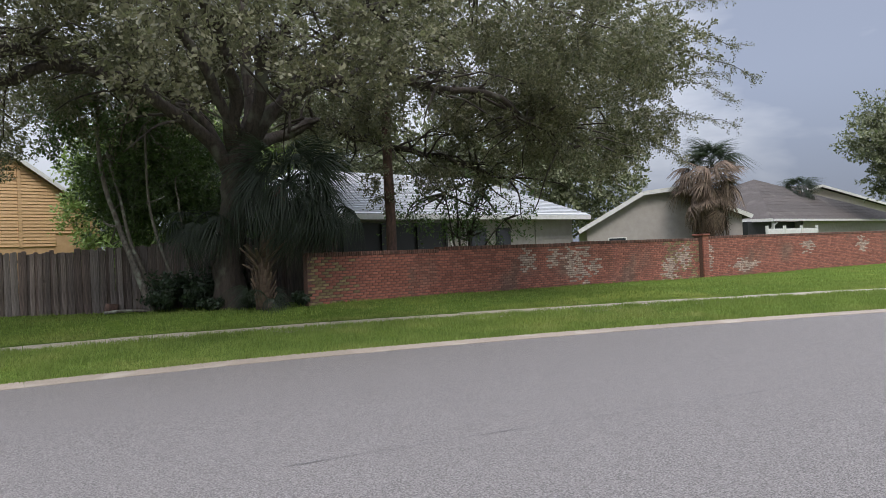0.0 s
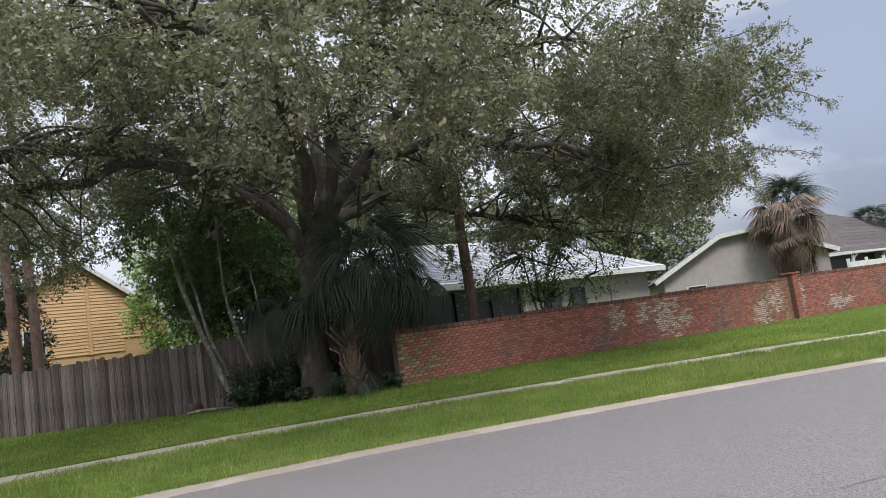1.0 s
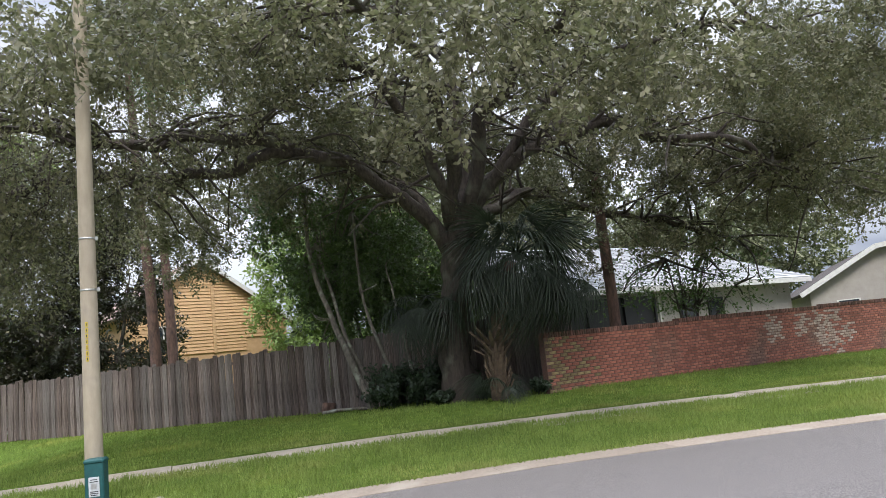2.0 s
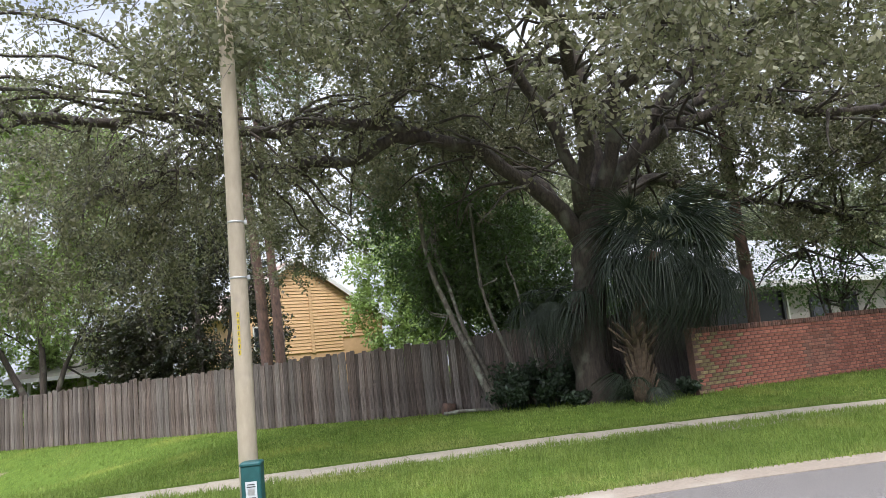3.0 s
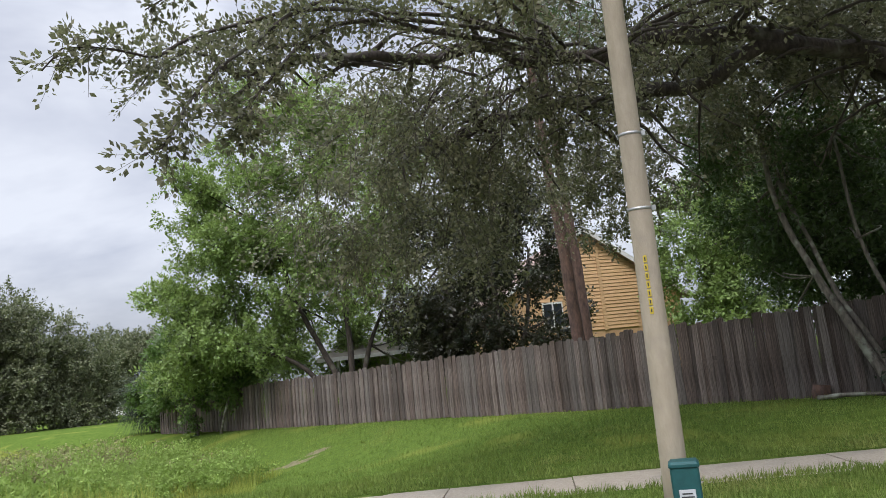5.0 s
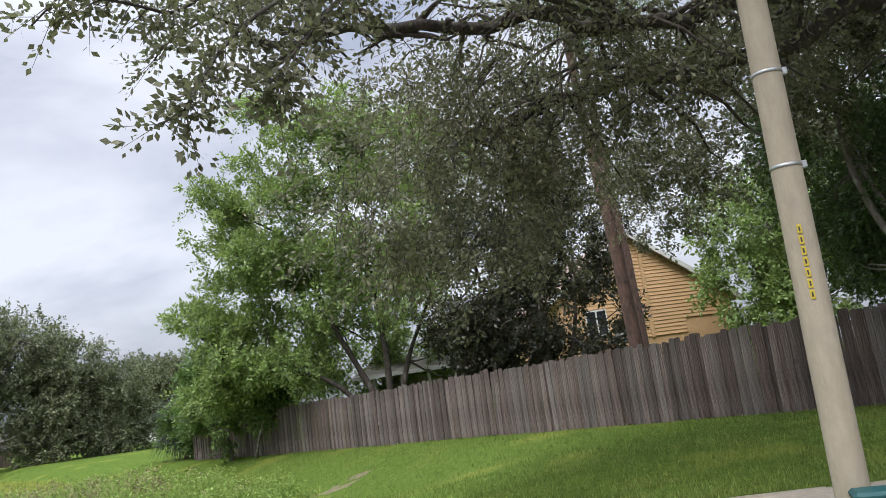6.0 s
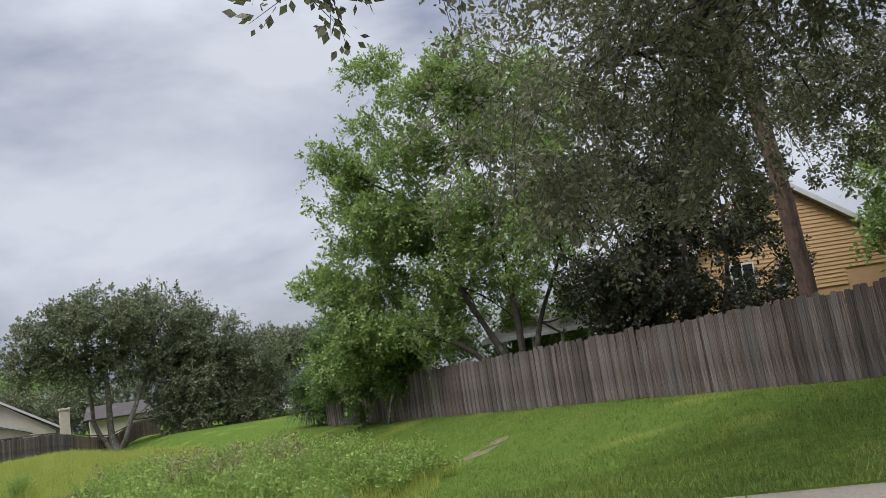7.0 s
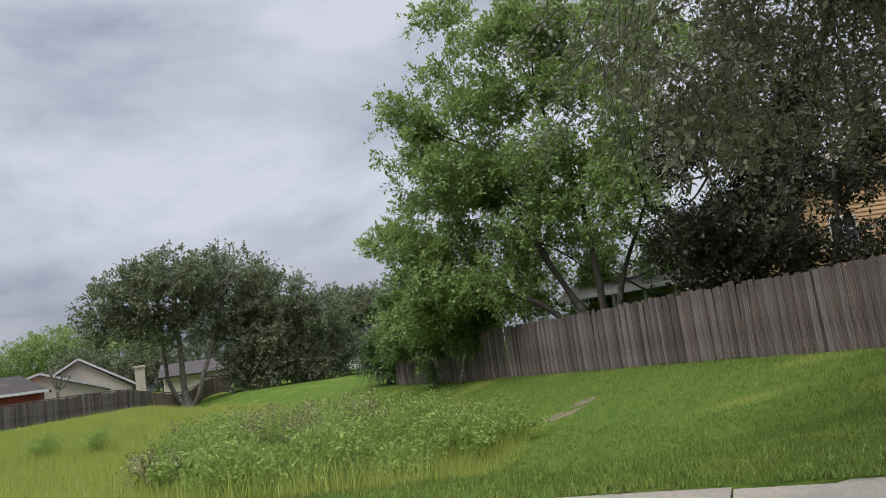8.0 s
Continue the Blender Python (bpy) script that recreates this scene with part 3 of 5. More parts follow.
def orange_house():
    h = empty("house", (-0.55, 42.75, -0.15), "two-storey tan-orange lap-sided gabled house behind the fence", "house", rz=18)
    # local x runs along the gable wall, y goes back; the apex is at x 0, z 7.75
    right, left = 4.6, -3.6
    slope = 0.70
    zr, zl = 7.7 - slope * right, 7.7 - slope * -left
    v, f = prism([(left, 0.1), (right, 0.1), (right, zr), (0, 7.7), (left, zl)], 0, 11)
    mesh_part("wall", v, f, M_STUCCO_O, h)
    for i in range(28):
        z = 3.05 + i * 0.165
        if z > 7.5:
            break
        x1 = min(right, (7.6 - z) / slope)
        x0 = max(left, -(7.6 - z) / slope)
        if z < 3.6:
            x1 = min(x1, 2.3)
        v, f = prism([(x0, z), (x1, z), (x1, z + 0.158), (x0, z + 0.158)], -0.025, 0.0)
        v = [(x, y - (0.032 if abs(zz - z) < 1e-6 and y < -0.01 else 0), zz) for x, y, zz in v]
        mesh_part("siding_board", v, f, M_SIDING, h)
    v, f = prism([(0.55, 3.0), (0.72, 3.0), (0.72, 7.1), (0.55, 7.1)], -0.09, -0.05)
    mesh_part("corner_board", v, f, M_SIDING, h)
    v, f = slab_between((0, -0.35, 7.9), (right + 0.5, -0.35, 7.9 - slope * (right + 0.5)), (right + 0.5, 11.3, 7.9 - slope * (right + 0.5)), (0, 11.3, 7.9), 0.14)
    mesh_part("roof", v, f, M_ROOFPINK, h)
    v, f = slab_between((0, -0.35, 7.9), (left - 0.5, -0.35, 7.9 - slope * (0.5 - left)), (left - 0.5, 11.3, 7.9 - slope * (0.5 - left)), (0, 11.3, 7.9), 0.14)
    mesh_part("roof", v, f, M_ROOFPINK, h)
    for e, s in ((right + 0.5, 1), (left - 0.5, -1)):
        v, f = beam((0, -0.37, 7.82), (e, -0.37, 7.82 - slope * abs(e)), 0.05, 0.2)
        mesh_part("bargeboard", v, f, M_TRIM, h)
    for wx, wz in ((-1.9, 3.9), (-1.0, 1.6), (-2.9, 1.6)):
        win = mesh_part("window", *prism([(wx - 0.5, wz - 0.6), (wx + 0.5, wz - 0.6), (wx + 0.5, wz + 0.6), (wx - 0.5, wz + 0.6)], -0.1, 0.02), M_TRIM, h)
        for dx in (-0.24, 0.24):
            mesh_part("pane", *prism([(wx + dx - 0.2, wz - 0.52), (wx + dx + 0.2, wz - 0.52), (wx + dx + 0.2, wz + 0.52), (wx + dx - 0.2, wz + 0.52)], -0.106, -0.08), M_GLASS, win)


def lean_to():
    h = empty("garden_shed", (-10.2, 38.3, 0), "pale low patio shelter behind the fence", "shed", rz=-10)
    for x in (-1.6, -0.4, 0.8, 1.9):
        mesh_part("post", *beam((x, 0, 0.1), (x, 0.001, 2.7), 0.11, 0.11), M_TRIM, h)
    bm = bmesh.new()
    box(bm, -2.0, 2.2, 1.6, 1.75, 0.1, 2.9)
    part("wall", bm, M_BEIGEWALL, h)
    for k in range(9):
        y = -0.6 + k * 0.3
        mesh_part("shingle_course", *slab_between((-2.3, y, 2.72 + k * 0.09), (2.5, y, 2.72 + k * 0.09), (2.5, y + 0.34, 2.83 + k * 0.09), (-2.3, y + 0.34, 2.83 + k * 0.09), 0.04), M_BEIGEWALL, h)
    mesh_part("fascia", *beam((-2.3, -0.62, 2.66), (2.5, -0.62, 2.66), 0.04, 0.16), M_TRIM, h)


def white_roof_house():
    h = empty("house", (8.5, 25.8, 0), "single-storey grey house with a white ribbed metal hip roof", "house", rz=11)
    L, D, ez, rzv = 16.75, 9.0, 3.34, 5.5
    bm = bmesh.new()
    box(bm, 0.5, L - 0.6, 0.7, D - 0.5, 0.2, ez - 0.1)
    part("wall", bm, M_GREYWALL, h)
    faces = {"front": ((0, 0, ez), (L, 0, ez), (L - 4.0, D / 2, rzv), (2.6, D / 2, rzv)),
             "back": ((0, D, ez), (L, D, ez), (L - 4.0, D / 2, rzv), (2.6, D / 2, rzv))}
    for q in faces.values():
        mesh_part("roof", *slab_between(*q, 0.1), M_METALROOF, h)
    for a, b, c in (((L, 0, ez), (L, D, ez), (L - 4.0, D / 2, rzv)), ((0, 0, ez), (0, D, ez), (2.6, D / 2, rzv))):
        mesh_part("roof", [a, b, c, tuple(Vector(a) - Vector((0, 0, 0.1))), tuple(Vector(b) - Vector((0, 0, 0.1))), tuple(Vector(c) - Vector((0, 0, 0.1)))], [(0, 1, 2), (5, 4, 3), (0, 3, 4, 1), (1, 4, 5, 2), (2, 5, 3, 0)], M_METALROOF, h)
    n = 26
    for k in range(1, n):
        t = k / n
        z = ez + (rzv - ez) * t + 0.02
        mesh_part("roof_rib", *beam((2.6 * t, D / 2 * t, z), (L - 4.0 * t, D / 2 * t, z), 0.05, 0.03), M_METALROOF, h)
    mesh_part("fascia", *beam((0, -0.02, ez - 0.14), (L, -0.02, ez - 0.14), 0.04, 0.2), M_TRIM, h)
    # a near-black sheet and posts paint the shade beneath the eave
    bm = bmesh.new()
    box(bm, 0.6, 7.6, 0.5, 0.68, 0.3, 2.98)
    part("dark_porch", bm, M_SCREENSHADE, h, "near-black sheet painted as the shade of the recessed porch under the eave")
    for x in (0.7, 2.4, 4.2, 6.0, 7.55):
        mesh_part("porch_post", *beam((x, 0.44, 0.3), (x, 0.441, 2.98), 0.09, 0.09), M_SCREENSHADE, h)
    for x, w in ((9.6, 1.0), (11.2, 0.9)):
        win = mesh_part("window", *prism([(x - w / 2, 1.0), (x + w / 2, 1.0), (x + w / 2, 2.75), (x - w / 2, 2.75)], 0.62, 0.72), M_SCREENSHADE, h)
        mesh_part("pane", *prism([(x - w / 2 + 0.08, 1.08), (x + w / 2 - 0.08, 1.08), (x + w / 2 - 0.08, 2.67), (x - w / 2 + 0.08, 2.67)], 0.6, 0.64), M_GLASS, win)
    for x in (13.4, 8.0):
        mesh_part("downpipe", *beam((x, 0.66, 0.4), (x, 0.661, ez - 0.2), 0.07, 0.07), M_GREYWALL if x > 10 else M_TRIM, h)


def grey_gable_house():
    h = empty("house", (24.2, 28.6, 0), "pale grey stucco gabled house with white bargeboard", "house", rz=-38)
    v, f = prism([(0.1, 0.2), (7.4, 0.2), (7.4, 2.9), (4.5, 4.25), (2.9, 4.13), (0.1, 2.6)], 0, 12)
    mesh_part("wall", v, f, M_GREYWALL, h)
    prof = [(-0.3, 2.52), (2.85, 4.26), (4.5, 4.4), (7.8, 2.9)]
    for (xa, za), (xb, zb) in zip(prof, prof[1:]):
        mesh_part("roof", *slab_between((xa, -0.3, za), (xb, -0.3, zb), (xb, 12.3, zb), (xa, 12.3, za), 0.12), M_BROWNROOF, h)
        mesh_part("bargeboard", *beam((xa, -0.32, za - 0.06), (xb, -0.32, zb - 0.06), 0.05, 0.2), M_TRIM, h)
    win = mesh_part("window", *prism([(1.1, 1.85), (2.0, 1.85), (2.0, 2.12), (1.1, 2.12)], -0.06, 0.02), M_TRIM, h)
    mesh_part("pane", *prism([(1.16, 1.89), (1.94, 1.89), (1.94, 2.08), (1.16, 2.08)], -0.07, -0.04), M_GLASS, win)


def brown_roof_house():
    h = empty("house", (40.0, 31.8, 0), "low house with dark brown shingle roof and screened porch", "house", rz=11)
    L, D = 30.0, 11.0
    bm = bmesh.new()
    box(bm, 9.5, L, 0.6, D, 0.2, 3.0)
    part("wall", bm, M_GREYWALL, h)
    bm = bmesh.new()
    box(bm, 2.6, 9.5, 1.2, D, 0.2, 3.0)
    part("dark_porch", bm, M_SCREENSHADE, h, "dark insect-screened porch")
    n = 12
    for k in range(n):
        a, b = k / n, (k + 1.04) / n
        za, zb = 3.1 + 3.5 * a, 3.1 + 3.5 * b
        mesh_part("shingle_course", *slab_between((3.6 + 8.6 * a, 5.5 * a, za + 0.012), (L + 0.4 - (L - 11.8) * a, 5.5 * a, za + 0.012), (L + 0.4 - (L - 11.8) * min(b, 1), 5.5 * b, zb), (3.6 + 8.6 * min(b, 1), 5.5 * b, zb), 0.06), M_BROWNROOF, h)
    mesh_part("roof", *slab_between((12.2, 5.5, 6.6), (12.6, 5.5, 6.6), (L + 0.4, D, 3.1), (1.0, D, 3.3), 0.1), M_BROWNROOF, h)
    mesh_part("roof", [(3.6, 0, 3.1), (12.2, 5.5, 6.6), (1.0, D, 3.3), (3.6, 0, 3.0), (12.2, 5.5, 6.5), (1.0, D, 3.2)], [(0, 1, 2), (5, 4, 3), (0, 3, 4, 1), (1, 4, 5, 2), (2, 5, 3, 0)], M_BROWNROOF, h)
    mesh_part("gutter", *beam((3.6, -0.06, 3.05), (L + 0.4, -0.06, 3.05), 0.12, 0.14), M_TRIM, h)
    mesh_part("fascia", *beam((3.55, -0.06, 3.05), (0.95, D, 3.25), 0.06, 0.2), M_TRIM, h)
    mesh_part("porch_post", *beam((3.9, 0.1, 0.2), (3.9, 0.101, 3.0), 0.14, 0.14), M_TRIM, h)
    mesh_part("downpipe", *beam((4.3, 0.0, 2.9), (4.0, 0.3, 2.5), 0.09, 0.09), M_TRIM, h)
    g = empty("house", (61.7, 42.6, 0), "distant beige gabled house with dark shingle roof", "house", rz=0)
    v, f = prism([(-0.5, 0.2), (20, 0.2), (20, 3.4), (2, 6.35), (-0.5, 6.0)], 0, 10)
    mesh_part("wall", v, f, M_BEIGEWALL, g)
    for a, b in (((-1.0, 6.1), (2, 6.6)), ((2, 6.6), (20.6, 3.45))):
        mesh_part("roof", *slab_between((a[0], -0.4, a[1]), (b[0], -0.4, b[1]), (b[0], 10.4, b[1] + 0.6), (a[0], 10.4, a[1] + 0.6), 0.15), M_BROWNROOF, g)
        mesh_part("bargeboard", *beam((a[0], -0.43, a[1] - 0.1), (b[0], -0.43, b[1] - 0.1), 0.06, 0.22), M_TRIM, g)
    p = empty("panel_fence", (41.0, 31.0, 0), "low white panelled fence beside the screened porch", "fence", rz=11)
    for k in range(4):
        mesh_part("post", *beam((k * 2.4, 0, 0.1), (k * 2.4, 0.001, 2.62), 0.14, 0.14), M_TRIM, p)
        if k < 3:
            bm = bmesh.new()
            box(bm, k * 2.4 + 0.08, k * 2.4 + 2.32, -0.03, 0.03, 0.3, 2.42, 0.01)
            part("panel", bm, M_TRIM, p)


def far_houses():
    h = empty("house", (-64.0, 57.6, 0), "low beige gabled house with brown shingle roof", "house", rz=50)
    v, f = prism([(-4.5, 0.2), (5.3, 0.2), (5.3, 2.15), (0, 4.05), (-4.5, 2.7)], 0, 10)
    mesh_part("wall", v, f, M_CREAM, h)
    for e, z in ((5.8, 2.2), (-5.0, 2.75)):
        mesh_part("roof", *slab_between((0, -0.5, 4.3), (e, -0.5, z), (e, 10.5, z), (0, 10.5, 4.3), 0.15), M_BROWNROOF, h)
        mesh_part("bargeboard", *beam((0, -0.53, 4.2), (e, -0.53, z - 0.1), 0.06, 0.2), M_TRIM, h)
    for x in (4.0, 0.4):
        win = mesh_part("window", *prism([(x - 0.8, 1.0), (x + 0.8, 1.0), (x + 0.8, 1.9), (x - 0.8, 1.9)], -0.08, 0.02), M_TRIM, h)
        for d in (-0.38, 0.38):
            mesh_part("pane", *prism([(x + d - 0.34, 1.06), (x + d + 0.34, 1.06), (x + d + 0.34, 1.84), (x + d - 0.34, 1.84)], -0.09, -0.05), M_GLASS, win)
    h = empty("house", (-69.5, 66.6, 0), "beige house with a long brown roof and chimney", "house", rz=46)
    v, f = prism([(-3.4, 0.2), (4.8, 0.2), (4.8, 2.1), (0, 5.4), (-3.4, 3.3)], 0, 10)
    mesh_part("wall", v, f, M_CREAM, h)
    for e, z in ((5.6, 2.2), (-3.9, 3.4)):
        mesh_part("roof", *slab_between((0, -0.5, 5.65), (e, -0.5, z), (e, 10.5, z), (0, 10.5, 5.65), 0.15), M_BROWNROOF, h)
        mesh_part("bargeboard", *beam((0, -0.53, 5.55), (e, -0.53, z - 0.1), 0.06, 0.22), M_TRIM, h)
    bm = bmesh.new()
    box(bm, 5.1, 6.0, -4.6, -3.7, 0.2, 3.85, 0.03)
    box(bm, 5.02, 6.08, -4.68, -3.62, 3.8, 4.0, 0.02)
    part("chimney", bm, M_CREAM, h, "pale stuccoed chimney")
    h = empty("house", (-57.0, 51.9, 0), "red-walled house with a low dark roof", "house", rz=49)
    bm = bmesh.new()
    box(bm, -12, 0, 0, 8, 0.2, 2.55)
    part("wall", bm, M_RED, h)
    mesh_part("roof", *slab_between((-12.6, -0.6, 2.62), (0.6, -0.6, 2.62), (-1.5, 4, 4.1), (-12, 4, 4.1), 0.15), M_BROWNROOF, h)
    mesh_part("roof", *slab_between((0.6, -0.6, 2.62), (0.6, 8.6, 2.62), (-1.5, 4.1, 4.1), (-1.5, 4, 4.1), 0.15), M_BROWNROOF, h)
    mesh_part("fascia", *beam((-12.6, -0.63, 2.57), (0.6, -0.63, 2.57), 0.05, 0.2), M_TRIM, h)
    h = empty("house", (-62.5, 74.5, 0), "low cream-walled house with a dark shingle roof", "house", rz=44)
    bm = bmesh.new()
    box(bm, -2.6, 3.0, 0, 6, 0.2, 2.6)
    part("wall", bm, M_CREAM, h)
    for y0, y1 in ((-0.6, 3.0), (6.6, 3.0)):
        mesh_part("roof", *slab_between((-3.2, y0, 2.6), (3.6, y0, 2.6), (3.0, y1, 4.0), (-2.8, y1, 4.0), 0.15), M_BROWNROOF, h)
    h = empty("house", (-66, 118, 0), "distant pale house at the end of the grassy strip", "house", rz=20)
    bm = bmesh.new()
    box(bm, -8, 8, 0, 8, 0.2, 3.0)
    part("wall", bm, M_TRIM, h)
    mesh_part("roof", *slab_between((-9, -0.6, 3.0), (9, -0.6, 3.0), (9, 4, 5), (-9, 4, 5), 0.2), M_BROWNROOF, h)
    mesh_part("roof", *slab_between((-9, 8.6, 3.0), (9, 8.6, 3.0), (9, 4, 5), (-9, 4, 5), 0.2), M_BROWNROOF, h)


orange_house()
lean_to()
white_roof_house()
grey_gable_house()
brown_roof_house()
far_houses()


# ---- utility pole ----
def build_pole():
    base = Vector((-2.37, 13.42, land(-2.37, 13.42)))
    lean = Vector((0.008, -0.035, 1))
    pole = empty("utility_pole", base, "leaning pale concrete utility pole with steel bands", "pole")
    path = [lean * (z * 0.5) for z in range(0, 23)]
    part("shaft", tube(path, taper(len(path), 0.111, 0.066), 16), M_POLE, pole)
    for z in (3.38, 2.72):
        c = lean * z
        r = 0.111 - 0.045 * z / 11 + 0.004
        part("steel_band", tube([c - lean * 0.012, c + lean * 0.012], [r, r], 16), M_STEEL, pole)
        bm = bmesh.new()
        box(bm, c.x + r - 0.01, c.x + r + 0.03, c.y - 0.02, c.y + 0.02, c.z - 0.025, c.z + 0.025, 0.004)
        part("band_buckle", bm, M_STEEL, pole)
    for k in range(7):
        z = 2.28 - k * 0.072
        c = lean * z
        bm = bmesh.new()
        a = radians(-105)
        r = 0.104
        box(bm, -0.015, 0.015, -0.004, 0.004, -0.03, 0.03, 0.002)
        bmesh.ops.transform(bm, matrix=Matrix.Translation((c.x + r * math.cos(a), c.y + r * math.sin(a), c.z)) @ pose(0, 0, 0, 0, 0, -15), verts=bm.verts)
        plate = part("tag_plate", bm, M_YELLOW, pole, "small yellow tag plate")
        bm = bmesh.new()
        box(bm, -0.005, 0.005, -0.002, 0.002, -0.015, 0.015)
        bmesh.ops.transform(bm, matrix=Matrix.Translation((c.x + (r + 0.004) * math.cos(a), c.y + (r + 0.004) * math.sin(a), c.z)) @ pose(0, 0, 0, 0, 0, -15), verts=bm.verts)
        part("tag_bar", bm, M_BLACK, plate)
    cab = empty("utility_box", (-2.32, 13.20, base.z), "teal plastic utility pedestal box against the pole", "box", rz=-10)
    bm = bmesh.new()
    box(bm, -0.11, 0.11, -0.12, 0.1, -0.05, 0.6, 0.015)
    part("body", bm, M_BOX, cab)
    bm = bmesh.new()
    box(bm, -0.118, 0.118, -0.13, 0.11, 0.58, 0.64, 0.02)
    part("lid", bm, M_BOX, cab)
    bm = bmesh.new()
    box(bm, -0.062, 0.062, -0.126, -0.119, 0.2, 0.43, 0.002)
    label = part("label", bm, M_LABEL, cab, "white sticker with dark print bars")
    for k, (w, z) in enumerate(((0.04, 0.40), (0.048, 0.375), (0.045, 0.26), (0.05, 0.24), (0.036, 0.22))):
        bm = bmesh.new()
        box(bm, -w, w, -0.128, -0.125, z - 0.005, z + 0.005)
        part("print_bar", bm, M_BLACK, label)
    bm = bmesh.new()
    box(bm, -0.035, 0.035, -0.129, -0.125, 0.29, 0.355)
    part("print_block", bm, M_STEEL, label)
    bm = bmesh.new()
    box(bm, -0.012, 0.012, -0.15, -0.12, 0.02, 0.14, 0.004)
    part("hasp", bm, M_STEEL, cab)
    bm = bmesh.new()
    box(bm, -0.28, 0.42, -0.3, 0.25, -0.06, 0.03, 0.02)
    bmesh.ops.transform(bm, matrix=pose(-1.95, 13.1, base.z + 0.02, 0, 0, 12), verts=bm.verts)
    tagged(part("concrete_pad", bm, M_CONCRETE), "small rough concrete pad beside the utility box", "pad")


build_pole()


# ---- trees ----
OUTER = [
    ((-2.4, 17.8, 6.25), (-4.6, 15.2, 6.0), (-6.0, 13.9, 5.4), (-6.7, 13.0, 4.8), (-7.2, 12.4, 4.45)),
    ((-2.4, 17.8, 6.25), (-4.8, 14.6, 5.6), (-5.8, 13.6, 5.1), (-6.2, 13.0, 4.3), (-6.5, 12.7, 3.7)),
    ((-2.4, 17.8, 6.25), (-4.4, 15.0, 5.8), (-5.3, 14.0, 5.2), (-5.7, 13.5, 4.5), (-5.85, 13.3, 4.0)),
    ((-2.4, 17.8, 6.25), (-4.8, 15.8, 6.6), (-6.2, 14.8, 6.5), (-7.2, 14.2, 5.9)),
    ((-2.4, 17.8, 6.25), (-4.0, 14.6, 6.4), (-5.2, 13.6, 6.2), (-6.2, 12.9, 5.6)),
    ((-2.4, 17.8, 6.25), (-5.4, 15.4, 6.0), (-6.6, 14.6, 5.6), (-7.2, 14.0, 4.9)),
    ((15.6, 19.45, 7.95), (18.5, 19.2, 7.6), (21.1, 19, 7.6), (23.4, 18.8, 6.9)),
    ((15.6, 19.45, 7.95), (18.6, 19.2, 8.6), (21.3, 18.8, 9.2), (23.8, 18.6, 9)),
    ((15.6, 19.45, 7.95), (18.4, 19.6, 6.4), (21.1, 19.6, 6.4), (24.4, 19.4, 6.2)),
    ((15.6, 19.45, 7.95), (18.8, 19.4, 9.8), (21.5, 19.2, 10.6), (23.6, 19, 10.9)),
    ((15.6, 19.45, 7.95), (18, 19.6, 7.2), (20.7, 20.2, 7), (22.8, 20.4, 6.2)),
    ((15.6, 19.45, 7.95), (18.8, 19, 8.2), (21.7, 18.4, 8.2), (24, 18.2, 7.6)),
    ((15.6, 19.45, 7.95), (19.2, 19.6, 7.6), (21.9, 19.8, 8), (24.4, 19.8, 8.2)),
    ((15.6, 19.45, 7.95), (18.4, 19.8, 5.8), (20.5, 20, 5.4), (22.2, 20.2, 4.8)),
]


